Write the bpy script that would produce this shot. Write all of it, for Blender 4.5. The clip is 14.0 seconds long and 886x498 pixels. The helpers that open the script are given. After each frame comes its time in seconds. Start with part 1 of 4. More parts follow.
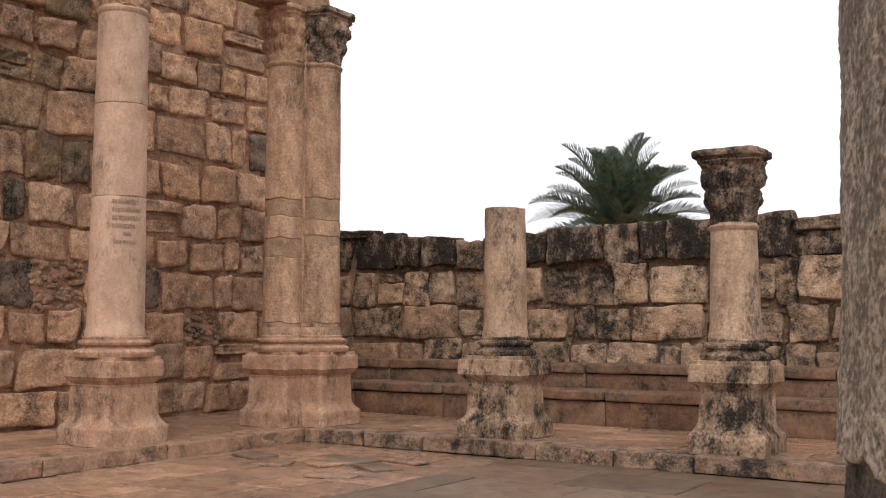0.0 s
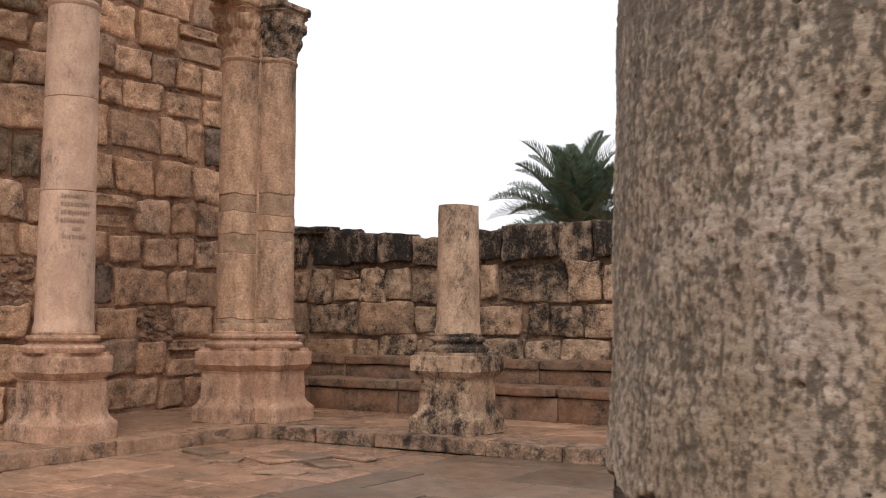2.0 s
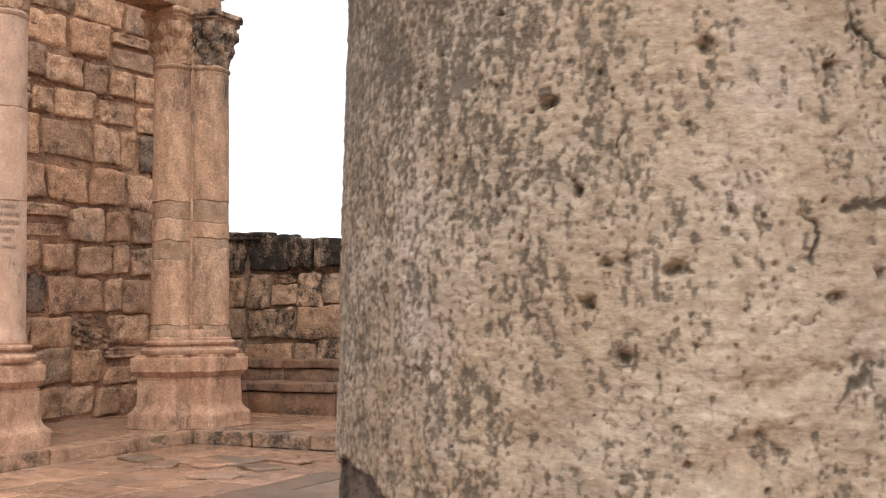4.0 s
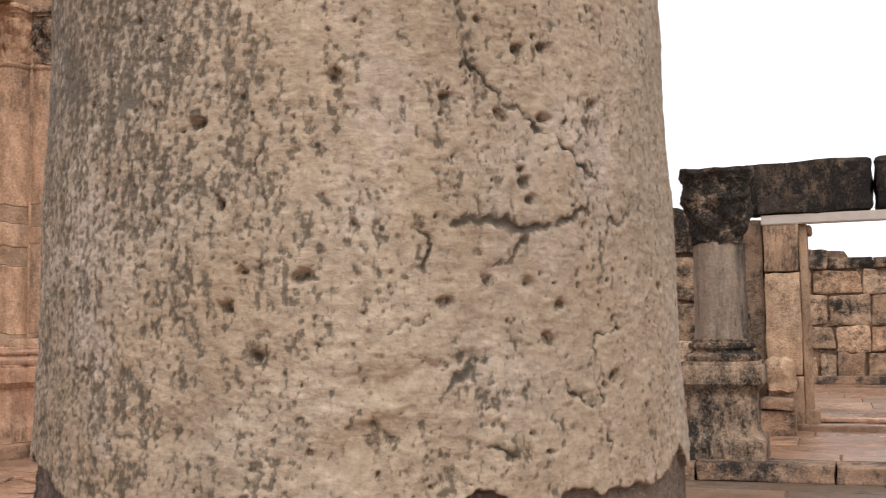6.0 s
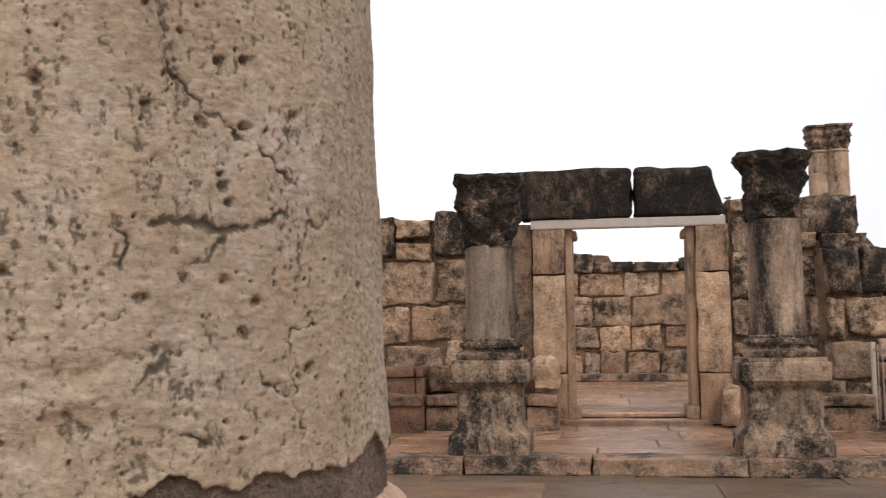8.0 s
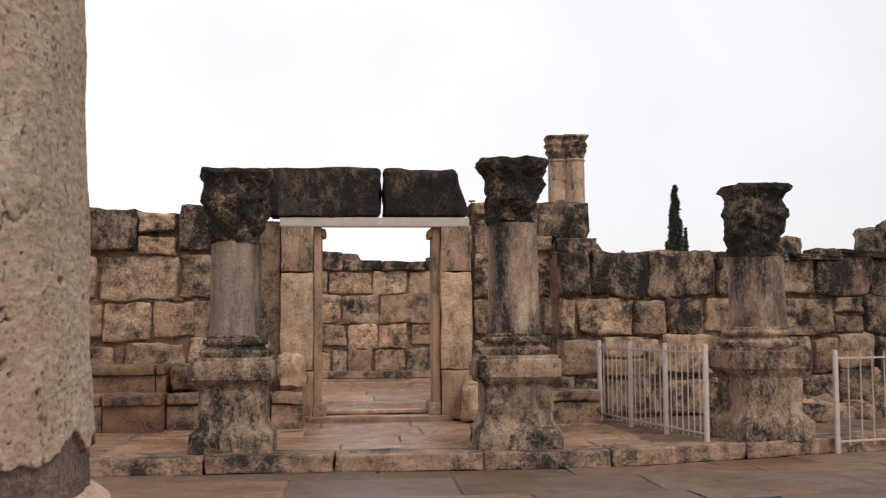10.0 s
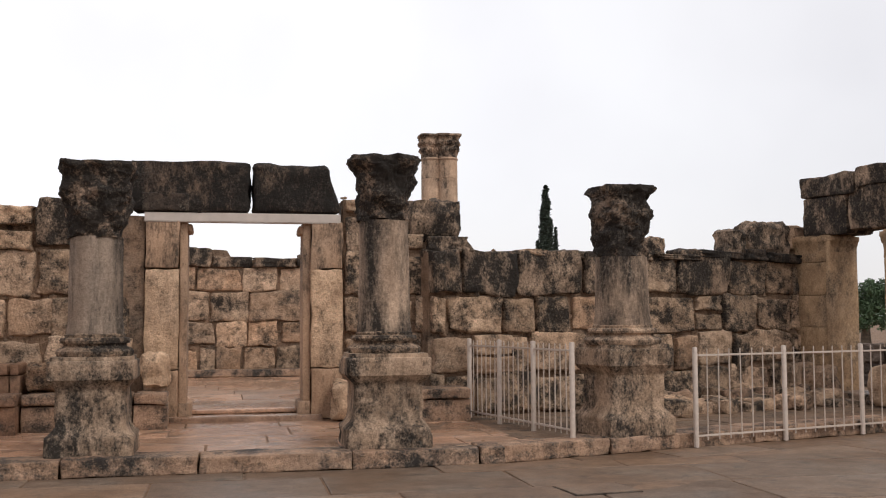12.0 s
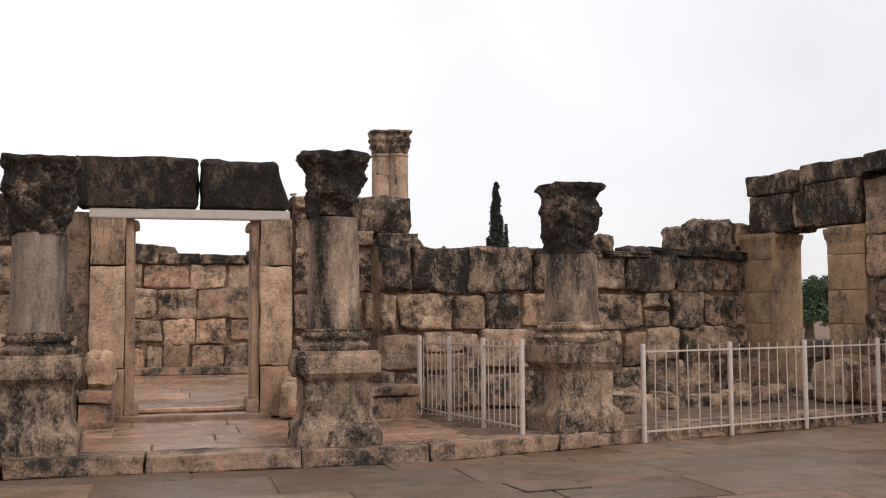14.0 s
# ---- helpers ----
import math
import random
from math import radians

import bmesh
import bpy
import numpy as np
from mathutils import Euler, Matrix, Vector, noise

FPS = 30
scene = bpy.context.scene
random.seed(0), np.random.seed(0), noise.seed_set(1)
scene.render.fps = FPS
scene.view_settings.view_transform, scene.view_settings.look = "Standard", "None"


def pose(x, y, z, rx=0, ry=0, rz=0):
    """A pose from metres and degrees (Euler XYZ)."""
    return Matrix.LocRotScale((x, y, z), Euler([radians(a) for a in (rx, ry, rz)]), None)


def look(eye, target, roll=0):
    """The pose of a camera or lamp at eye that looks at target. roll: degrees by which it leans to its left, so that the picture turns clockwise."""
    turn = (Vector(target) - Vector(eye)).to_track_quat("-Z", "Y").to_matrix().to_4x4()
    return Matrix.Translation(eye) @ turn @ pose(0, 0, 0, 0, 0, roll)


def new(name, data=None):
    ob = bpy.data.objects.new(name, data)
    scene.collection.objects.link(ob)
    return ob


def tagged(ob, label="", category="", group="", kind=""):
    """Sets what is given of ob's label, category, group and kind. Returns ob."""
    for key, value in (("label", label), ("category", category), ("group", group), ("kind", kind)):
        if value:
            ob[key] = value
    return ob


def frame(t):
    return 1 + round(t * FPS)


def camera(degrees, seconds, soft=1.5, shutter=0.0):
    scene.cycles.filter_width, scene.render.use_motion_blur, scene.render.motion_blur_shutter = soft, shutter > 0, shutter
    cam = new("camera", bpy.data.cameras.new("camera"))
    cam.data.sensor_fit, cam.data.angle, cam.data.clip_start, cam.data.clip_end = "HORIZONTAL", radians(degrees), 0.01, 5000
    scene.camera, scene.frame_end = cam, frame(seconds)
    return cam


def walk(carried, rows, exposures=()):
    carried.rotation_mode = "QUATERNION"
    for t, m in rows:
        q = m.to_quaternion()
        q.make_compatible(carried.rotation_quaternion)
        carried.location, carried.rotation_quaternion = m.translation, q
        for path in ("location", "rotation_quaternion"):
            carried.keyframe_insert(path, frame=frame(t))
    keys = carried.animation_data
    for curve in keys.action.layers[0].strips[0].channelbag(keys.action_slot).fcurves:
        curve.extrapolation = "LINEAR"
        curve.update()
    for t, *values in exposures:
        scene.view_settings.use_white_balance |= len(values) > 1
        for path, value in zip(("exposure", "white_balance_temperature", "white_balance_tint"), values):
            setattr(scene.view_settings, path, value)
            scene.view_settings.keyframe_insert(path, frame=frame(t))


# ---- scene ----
cam = camera(46.0, 14.0, 1.1, 0.3)
PATH = [
    (0, (8.8785, -10.3954, 1.3920), (7.7911, -8.7227, 1.5390), 0.2),
    (0.5, (8.9076, -10.3765, 1.4080), (7.8181, -8.7045, 1.5530), 0.3),
    (1, (8.9421, -10.3808, 1.4040), (7.8632, -8.7021, 1.5480), 0.3),
    (1.5, (8.9699, -10.3602, 1.4040), (7.9128, -8.6676, 1.5430), 0.1),
    (2, (9.0127, -10.3418, 1.4050), (7.9809, -8.6336, 1.5440), 0.4),
    (4.5, (9.344, -10.448, 1.406), (8.441, -8.67, 1.555), -0.8),
    (5, (9.404, -10.434, 1.4), (8.556, -8.63, 1.555), -0.8),
    (5.5, (9.427, -10.426, 1.4), (8.641, -8.593, 1.551), -1.0),
    (6, (9.447, -10.437, 1.4), (8.743, -8.571, 1.554), -0.9),
    (6.5, (9.468, -10.449, 1.399), (8.842, -8.555, 1.547), -1.1),
    (7, (9.491, -10.46, 1.398), (8.954, -8.539, 1.55), -1.2),
    (7.5, (9.509, -10.47, 1.396), (9.079, -8.522, 1.544), -1.0),
    (8, (9.532, -10.48, 1.395), (9.226, -8.51, 1.543), -0.8),
    (8.5, (9.543, -10.492, 1.394), (9.34, -8.507, 1.531), -0.0),
    (9, (9.55, -10.509, 1.395), (9.488, -8.514, 1.533), -0.1),
    (11.5, (9.606, -10.474, 1.395), (9.963, -8.511, 1.53), -0.3),
    (12, (9.61, -10.454, 1.402), (10.014, -8.5, 1.534), -0.3),
    (12.5, (9.617, -10.433, 1.399), (10.065, -8.489, 1.534), -0.0),
    (13, (9.626, -10.412, 1.402), (10.112, -8.477, 1.535), -0.4),
    (13.5, (9.627, -10.407, 1.402), (10.12, -8.473, 1.53), -0.5),
    (14, (9.62, -10.433, 1.408), (10.116, -8.5, 1.533), -0.4),
]
walk(cam, [(t, look(eye, target, roll)) for t, eye, target, roll in PATH], [(0.0, -0.05), (2.0, -0.05), (4.5, 0.42), (5.5, 0.28), (6.0, 0.20), (7.0, 0.06), (9.0, -0.13), (11.5, -0.14), (13.0, -0.08), (14.0, -0.09)])

# ---- light: thin bright overcast ----
SUN_ROT, SUN_EL = radians(144), radians(48)
world = bpy.data.worlds.new("sky")
scene.world = world
world.use_nodes = True
wn, wl = world.node_tree.nodes, world.node_tree.links
wn.clear()
sky = wn.new("ShaderNodeTexSky")
sky.sky_type, sky.sun_disc = "NISHITA", False
sky.sun_elevation, sky.sun_rotation = SUN_EL, SUN_ROT
coord = wn.new("ShaderNodeTexCoord")
cloud = wn.new("ShaderNodeTexNoise")
cloud.inputs["Scale"].default_value, cloud.inputs["Detail"].default_value = 1.6, 5
ramp = wn.new("ShaderNodeValToRGB")
ramp.color_ramp.elements[0].position, ramp.color_ramp.elements[0].color = 0.3, (0.87, 0.835, 0.87, 1)
ramp.color_ramp.elements[1].position, ramp.color_ramp.elements[1].color = 0.62, (1.13, 1.11, 1.125, 1)
bg_cloud, bg_sky, add = wn.new("ShaderNodeBackground"), wn.new("ShaderNodeBackground"), wn.new("ShaderNodeAddShader")
out = wn.new("ShaderNodeOutputWorld")
wl.new(coord.outputs["Generated"], cloud.inputs["Vector"])
wl.new(cloud.outputs["Fac"], ramp.inputs["Fac"])
split, fall, dim = wn.new("ShaderNodeSeparateXYZ"), wn.new("ShaderNodeMapRange"), wn.new("ShaderNodeMix")
dim.data_type, dim.blend_type = "RGBA", "MULTIPLY"
dim.inputs["Factor"].default_value = 1.0
for key, v in (("From Min", -0.25), ("From Max", 0.7), ("To Min", 1.08), ("To Max", 0.86)):
    fall.inputs[key].default_value = v
wl.new(coord.outputs["Generated"], split.inputs[0])
wl.new(split.outputs["X"], fall.inputs["Value"])
wl.new(ramp.outputs["Color"], dim.inputs["A"])
wl.new(fall.outputs["Result"], dim.inputs["B"])
wl.new(dim.outputs["Result"], bg_cloud.inputs["Color"])
wl.new(sky.outputs["Color"], bg_sky.inputs["Color"])
bg_cloud.inputs["Strength"].default_value, bg_sky.inputs["Strength"].default_value = 0.95, 0.02
wl.new(bg_cloud.outputs[0], add.inputs[0])
wl.new(bg_sky.outputs[0], add.inputs[1])
wl.new(add.outputs[0], out.inputs["Surface"])

sun = new("sun", bpy.data.lights.new("sun", "SUN"))
sun.data.energy, sun.data.angle, sun.data.color = 1.35, radians(22), (1.0, 0.95, 0.88)
sun.matrix_world = look((0, 0, 0), (-math.cos(SUN_EL) * math.sin(SUN_ROT), -math.cos(SUN_EL) * math.cos(SUN_ROT), -math.sin(SUN_EL)))


# ---- materials ----
def stone(name, light, dark, crust=0.3, rough=0.9, bump=0.5, grain=1.0, streak=1.0, tint=None, crust_col=(0.015, 0.013, 0.0115), wet=0.0, field="", tool=0.0, speckle=1.0, band=False, spots=1.0):
    """Weathered limestone. crust: how much black lichen covers it; streak: how far stains are drawn out downwards.
    field: attribute adding lichen and the shade of cracks and pits.
    """
    warm = lambda c: c and (min(1, c[0] * 1.16), c[1] * 1.0, c[2] * 0.93)
    light, dark, tint = warm(light), warm(dark), warm(tint)
    m = bpy.data.materials.new(name)
    m.use_nodes = True
    n, l = m.node_tree.nodes, m.node_tree.links
    bsdf = n["Principled BSDF"]
    geo, info = n.new("ShaderNodeNewGeometry"), n.new("ShaderNodeObjectInfo")

    def noise_tex(scale, detail, rough_=0.6, vec=None):
        t = n.new("ShaderNodeTexNoise")
        t.inputs["Scale"].default_value, t.inputs["Detail"].default_value, t.inputs["Roughness"].default_value = scale, detail, rough_
        l.new(vec or geo.outputs["Position"], t.inputs["Vector"])
        return t.outputs["Fac"]

    def rampn(src, lo, hi, a=(0, 0, 0, 1), b=(1, 1, 1, 1)):
        r = n.new("ShaderNodeValToRGB")
        r.color_ramp.elements[0].position, r.color_ramp.elements[0].color = lo, a
        r.color_ramp.elements[1].position, r.color_ramp.elements[1].color = hi, b
        l.new(src, r.inputs["Fac"])
        return r.outputs["Color"]

    def mix(fac, a, b, blend="MIX"):
        x = n.new("ShaderNodeMix")
        x.data_type, x.blend_type = "RGBA", blend
        for sock, v in ((x.inputs["Factor"], fac), (x.inputs["A"], a), (x.inputs["B"], b)):
            if hasattr(v, "is_output"):
                l.new(v, sock)
            else:
                sock.default_value = v if not isinstance(v, tuple) else (*v, 1)[:4]
        return x.outputs["Result"]

    def math_n(op, a, b):
        x = n.new("ShaderNodeMath")
        x.operation = op
        for sock, v in zip(x.inputs, (a, b)):
            if hasattr(v, "is_output"):
                l.new(v, sock)
            else:
                sock.default_value = v
        return x.outputs[0]

    stretch = n.new("ShaderNodeMapping")
    stretch.inputs["Scale"].default_value = (1, 1, 1 / streak)
    l.new(geo.outputs["Position"], stretch.inputs["Vector"])
    shift = n.new("ShaderNodeVectorMath")
    l.new(stretch.outputs[0], shift.inputs[0])
    l.new(math_n("MULTIPLY", info.outputs["Random"], 23.0), shift.inputs[1])
    big = rampn(noise_tex(2.4 * grain, 6, 0.62), 0.32, 0.68)
    fine = noise_tex(34 * grain, 5, 0.7)
    speck = noise_tex(90 * grain, 3, 0.6)
    col = mix(big, dark, light)
    if field:
        col = mix(math_n("MULTIPLY", rampn(noise_tex(5.5, 5, 0.65), 0.52, 0.70), 0.55), col, (0.31, 0.22, 0.145))
        col = mix(math_n("MULTIPLY", rampn(noise_tex(9.5, 6, 0.7, shift.outputs[0]), 0.54, 0.68), 0.50), col, (0.50, 0.425, 0.385))
    if tint:
        col = mix(math_n("MULTIPLY", info.outputs["Random"], 0.75), col, tint)
    wide = math_n("FRACT", math_n("MULTIPLY", info.outputs["Random"], 7.13), 0)
    val = n.new("ShaderNodeHueSaturation")
    l.new(math_n("ADD", math_n("MULTIPLY", wide, 0.5), 0.74), val.inputs["Value"])
    l.new(col, val.inputs["Color"])
    col = val.outputs[0] if tint else col
    grey = rampn(noise_tex(1.1 * grain, 4, 0.6, shift.outputs[0]), 0.45, 0.75)
    col = mix(math_n("MULTIPLY", grey, 0.45), col, (0.25, 0.22, 0.185))
    col = mix(0.55 * speckle, col, rampn(fine, 0.3, 0.72, (0.45, 0.43, 0.41, 1), (1.35, 1.32, 1.28, 1)), "MULTIPLY")
    col = mix(0.34 * speckle, col, rampn(speck, 0.35, 0.6, (0.5, 0.48, 0.46, 1), (1.15, 1.15, 1.15, 1)), "MULTIPLY")
    stain = noise_tex(6.0, 8, 0.68, shift.outputs[0])
    col = mix(0.45 if field else 0.75 * max(0.5, speckle), col, rampn(stain, 0.33, 0.66, (0.64, 0.60, 0.56, 1), (1.32, 1.31, 1.30, 1)), "MULTIPLY")
    patch = noise_tex(9 if field else 2.2, 5, 0.6, shift.outputs[0])
    mid = noise_tex(40 if field else 8.5, 7, 0.66, shift.outputs[0])
    breakup = noise_tex(210 if field else 46, 4, 0.7, stretch.outputs[0])
    kp, km, kb = (0.3, 0.7, 1.5) if field else ((1.5, 0.35, 0.45) if band else (1.2, 1.05, 0.75))
    mask = math_n("ADD", math_n("MULTIPLY", patch, kp), math_n("MULTIPLY", breakup, kb))
    mask = math_n("ADD", mask, math_n("MULTIPLY", mid, km))
    mask = math_n("ADD", mask, 0.5 - (kp + km + kb) / 2 + (crust - 0.5) * 0.5)
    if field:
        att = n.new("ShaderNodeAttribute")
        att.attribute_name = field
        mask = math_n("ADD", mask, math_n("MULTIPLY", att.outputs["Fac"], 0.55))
    lichen_shade = rampn(mask, 0.46 if field else 0.40, 0.73 if field else 0.72)
    # high field values go darker still: mainly shade of cracks and pits, as colour
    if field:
        lichen_shade = math_n("ADD", math_n("MULTIPLY", lichen_shade, 0.82), math_n("MULTIPLY", rampn(att.outputs["Fac"], 0.70, 0.90), 0.18))
    col = mix(math_n("MULTIPLY", lichen_shade, 0.92 if field else min(0.96, 0.74 + 0.42 * crust)), col, mix(math_n("MULTIPLY", math_n("MULTIPLY", rampn(noise_tex(34, 6, 0.75), 0.5, 0.68), rampn(noise_tex(4.5, 4), 0.40, 0.62)), spots), crust_col, (0.13, 0.112, 0.09) if field else (0.22, 0.183, 0.145)))
    pit = n.new("ShaderNodeTexVoronoi")
    pit.inputs["Scale"].default_value = 30 * grain
    l.new(geo.outputs["Position"], pit.inputs["Vector"])
    holes = rampn(pit.outputs["Distance"], 0.06, 0.20)
    gate = rampn(noise_tex(5 * grain, 2), 0.44, 0.56)
    holes = mix(gate, (1, 1, 1), holes)
    # shade at the pit bottoms is put into the colour, besides the bump
    col = mix(0.75, col, mix(holes, (0.28, 0.26, 0.24), (1, 1, 1)), "MULTIPLY")
    l.new(col, bsdf.inputs["Base Color"])
    b1, b2 = n.new("ShaderNodeBump"), n.new("ShaderNodeBump")
    relief = math_n("ADD", math_n("MULTIPLY", fine, 0.7), math_n("MULTIPLY", holes, 0.6))
    if tool:
        chisel = n.new("ShaderNodeMapping")
        chisel.inputs["Scale"].default_value = (0.55, 0.55, 1.10)
        l.new(geo.outputs["Position"], chisel.inputs["Vector"])
        marks = noise_tex(105, 2, 0.45, chisel.outputs[0])
        relief = math_n("ADD", relief, math_n("MULTIPLY", marks, tool))
        # furrow shade and ridge highlights of the chisel marks, multiplied into the colour
        col = mix(0.30, col, rampn(marks, 0.35, 0.7, (0.74, 0.72, 0.70, 1), (1.25, 1.25, 1.27, 1)), "MULTIPLY")
        l.new(col, bsdf.inputs["Base Color"])
    b1.inputs["Strength"].default_value, b1.inputs["Distance"].default_value = bump * (0.35 if field else 1.0), 0.045
    b2.inputs["Strength"].default_value, b2.inputs["Distance"].default_value = bump * 0.9, 0.012
    l.new(noise_tex(11 * grain, 7, 0.68), b1.inputs["Height"])
    l.new(relief, b2.inputs["Height"])
    l.new(b1.outputs[0], b2.inputs["Normal"])
    l.new(b2.outputs[0], bsdf.inputs["Normal"])
    if wet:
        damp = rampn(noise_tex(0.55, 4, 0.6), 0.36, 0.6, (rough, rough, rough, 1), (wet, wet, wet, 1))
        l.new(damp, bsdf.inputs["Roughness"])
    else:
        bsdf.inputs["Roughness"].default_value = rough
    bsdf.inputs["Specular IOR Level"].default_value = (0.5 if wet < 0.3 else 0.34) if wet else 0.25
    return m


def plain(name, colour, rough=0.6, metal=0.0, vary=0.25, scale=14, bump=0.15):
    m = bpy.data.materials.new(name)
    m.use_nodes = True
    n, l = m.node_tree.nodes, m.node_tree.links
    bsdf = n["Principled BSDF"]
    geo, tex, r, b = n.new("ShaderNodeNewGeometry"), n.new("ShaderNodeTexNoise"), n.new("ShaderNodeValToRGB"), n.new("ShaderNodeBump")
    tex.inputs["Scale"].default_value, tex.inputs["Detail"].default_value = scale, 6
    l.new(geo.outputs["Position"], tex.inputs["Vector"])
    l.new(tex.outputs["Fac"], r.inputs["Fac"])
    r.color_ramp.elements[0].position, r.color_ramp.elements[1].position = 0.3, 0.7
    r.color_ramp.elements[0].color = (*[c * (1 - vary) for c in colour], 1)
    r.color_ramp.elements[1].color = (*[c * (1 + vary) for c in colour], 1)
    l.new(r.outputs["Color"], bsdf.inputs["Base Color"])
    b.inputs["Strength"].default_value, b.inputs["Distance"].default_value = bump, 0.01
    l.new(tex.outputs["Fac"], b.inputs["Height"])
    l.new(b.outputs[0], bsdf.inputs["Normal"])
    bsdf.inputs["Roughness"].default_value, bsdf.inputs["Metallic"].default_value = rough, metal
    return m


NORTH = stone("warm_ashlar", (0.721, 0.520, 0.353), (0.444, 0.305, 0.206), crust=0.20, tint=(0.45, 0.35, 0.265), bump=1.0, speckle=1.45)
NORTH_OLD = stone("olive_ashlar", (0.36, 0.285, 0.19), (0.20, 0.155, 0.10), crust=0.36, tint=(0.34, 0.29, 0.20), bump=1.0, speckle=1.4)
NORTH_DARK = stone("dark_ashlar", (0.26, 0.21, 0.17), (0.15, 0.125, 0.105), crust=0.55, bump=0.7)
EAST = stone("pitted_ashlar", (0.567, 0.427, 0.297), (0.333, 0.243, 0.167), crust=0.42, tint=(0.50, 0.44, 0.35), bump=0.95, speckle=1.2)
EAST_GREY = stone("grey_ashlar", (0.550, 0.464, 0.353), (0.292, 0.241, 0.181), crust=0.62, tint=(0.5, 0.40, 0.29), bump=0.95, speckle=1.2)
TOP = stone("lichened_coping", (0.510, 0.430, 0.331), (0.208, 0.170, 0.132), crust=0.82, bump=1.0, streak=1.6, spots=0.6)
BLACK = stone("black_lintel", (0.220, 0.180, 0.140), (0.060, 0.050, 0.042), crust=1.06, bump=1.0, streak=2.0, spots=0.35)
MORTAR = stone("earth_mortar", (0.497, 0.342, 0.234), (0.276, 0.182, 0.124), crust=0.22, bump=1.0, grain=1.6, speckle=1.3)
CHINK = stone("chinking_stone", (0.46, 0.34, 0.245), (0.22, 0.155, 0.11), crust=0.3, bump=0.8, grain=1.5)
MORTAR_GREY = stone("grey_mortar", (0.33, 0.255, 0.185), (0.19, 0.145, 0.105), crust=0.30, bump=1.0, grain=1.6)
WHITE_COL = stone("pale_limestone_shaft", (0.582, 0.456, 0.359), (0.466, 0.349, 0.272), crust=0.06, bump=0.2, streak=2.0, speckle=0.6)
CORNER = stone("tan_limestone_shaft", (0.530, 0.400, 0.290), (0.380, 0.280, 0.200), crust=0.18, bump=0.7, streak=2.5, speckle=1.25, band=True)
SHAFT_PALE = stone("pale_stump", (0.534, 0.442, 0.340), (0.386, 0.308, 0.230), crust=0.3, bump=0.6, streak=2, speckle=1.0)
SHAFT_GREY = stone("grey_shaft", (0.475, 0.408, 0.323), (0.266, 0.223, 0.176), crust=0.52, bump=0.45, streak=4, speckle=1.0, band=True)
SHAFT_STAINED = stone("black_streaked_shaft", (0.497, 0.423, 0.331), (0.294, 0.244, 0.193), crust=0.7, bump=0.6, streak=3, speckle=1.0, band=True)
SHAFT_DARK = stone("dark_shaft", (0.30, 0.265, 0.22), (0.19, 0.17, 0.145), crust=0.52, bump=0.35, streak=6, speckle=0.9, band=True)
PED_PINK = stone("pink_pedestal", (0.540, 0.400, 0.300), (0.400, 0.280, 0.205), crust=0.12, bump=0.6, streak=2, speckle=1.1)
PED = stone("spotted_pedestal", (0.520, 0.430, 0.325), (0.330, 0.265, 0.200), crust=0.52, bump=0.55, streak=1.5, speckle=1.25)
BASE_DARK = stone("blackened_base", (0.50, 0.42, 0.32), (0.22, 0.18, 0.14), crust=0.80, bump=0.7, speckle=1.3)
PED_DARK = stone("mossy_pedestal", (0.430, 0.360, 0.275), (0.260, 0.215, 0.165), crust=0.6, bump=0.55, streak=1.6, speckle=1.25)
CAP = stone("carved_capital", (0.494, 0.408, 0.314), (0.190, 0.157, 0.128), crust=0.66, bump=1.0)
CAP_BLACK = stone("blackened_capital", (0.448, 0.364, 0.280), (0.144, 0.116, 0.092), crust=1.02, bump=1.0, spots=0.55)
NEAR = stone("bored_limestone", (0.392, 0.382, 0.325), (0.308, 0.270, 0.202), crust=0.12, bump=0.42, grain=2.2, streak=1.7, crust_col=(0.060, 0.048, 0.034), field="lichen_shade", tool=0.8, speckle=0.8)
CRACK = stone("crack_crust", (0.12, 0.105, 0.09), (0.055, 0.05, 0.045), crust=0.5, bump=0.8, grain=3)
CEMENT = stone("dark_cement", (0.315, 0.285, 0.246), (0.170, 0.153, 0.132), crust=0.45, bump=0.9, grain=3, speckle=1.4)
CEMENT_DARK = stone("sooty_cement", (0.085, 0.072, 0.06), (0.045, 0.04, 0.034), crust=0.7, bump=0.5)
CEMENT_TAN = stone("grey_brown_cement", (0.40, 0.31, 0.225), (0.28, 0.215, 0.155), crust=0.15, bump=0.4)
FLAG = stone("wet_flagstone", (0.184, 0.134, 0.089), (0.122, 0.086, 0.058), crust=0.06, bump=0.12, rough=0.62, wet=0.42, tint=(0.17, 0.132, 0.096))
FLAG_PINK = stone("worn_pink_flagstone", (0.514, 0.354, 0.251), (0.325, 0.217, 0.151), crust=0.14, bump=0.3, rough=0.42, wet=0.13, tint=(0.30, 0.225, 0.165))
KERB_PINK = stone("worn_pink_kerb", (0.46, 0.335, 0.24), (0.31, 0.22, 0.155), crust=0.22, bump=0.7, rough=0.6, wet=0.4)
KERB = stone("kerb_stone", (0.432, 0.333, 0.243), (0.288, 0.211, 0.153), crust=0.52, bump=0.9, rough=0.7, wet=0.45)
BENCH = stone("brown_bench_stone", (0.27, 0.185, 0.128), (0.165, 0.11, 0.076), crust=0.26, bump=0.25, rough=0.75)
JAMB = stone("dressed_jamb", (0.593, 0.484, 0.353), (0.410, 0.325, 0.234), crust=0.26, bump=1.0, streak=1.5)
JAMB_SMOOTH = stone("restored_jamb", (0.41, 0.315, 0.225), (0.30, 0.225, 0.16), crust=0.27, bump=0.35, streak=3, speckle=0.8)
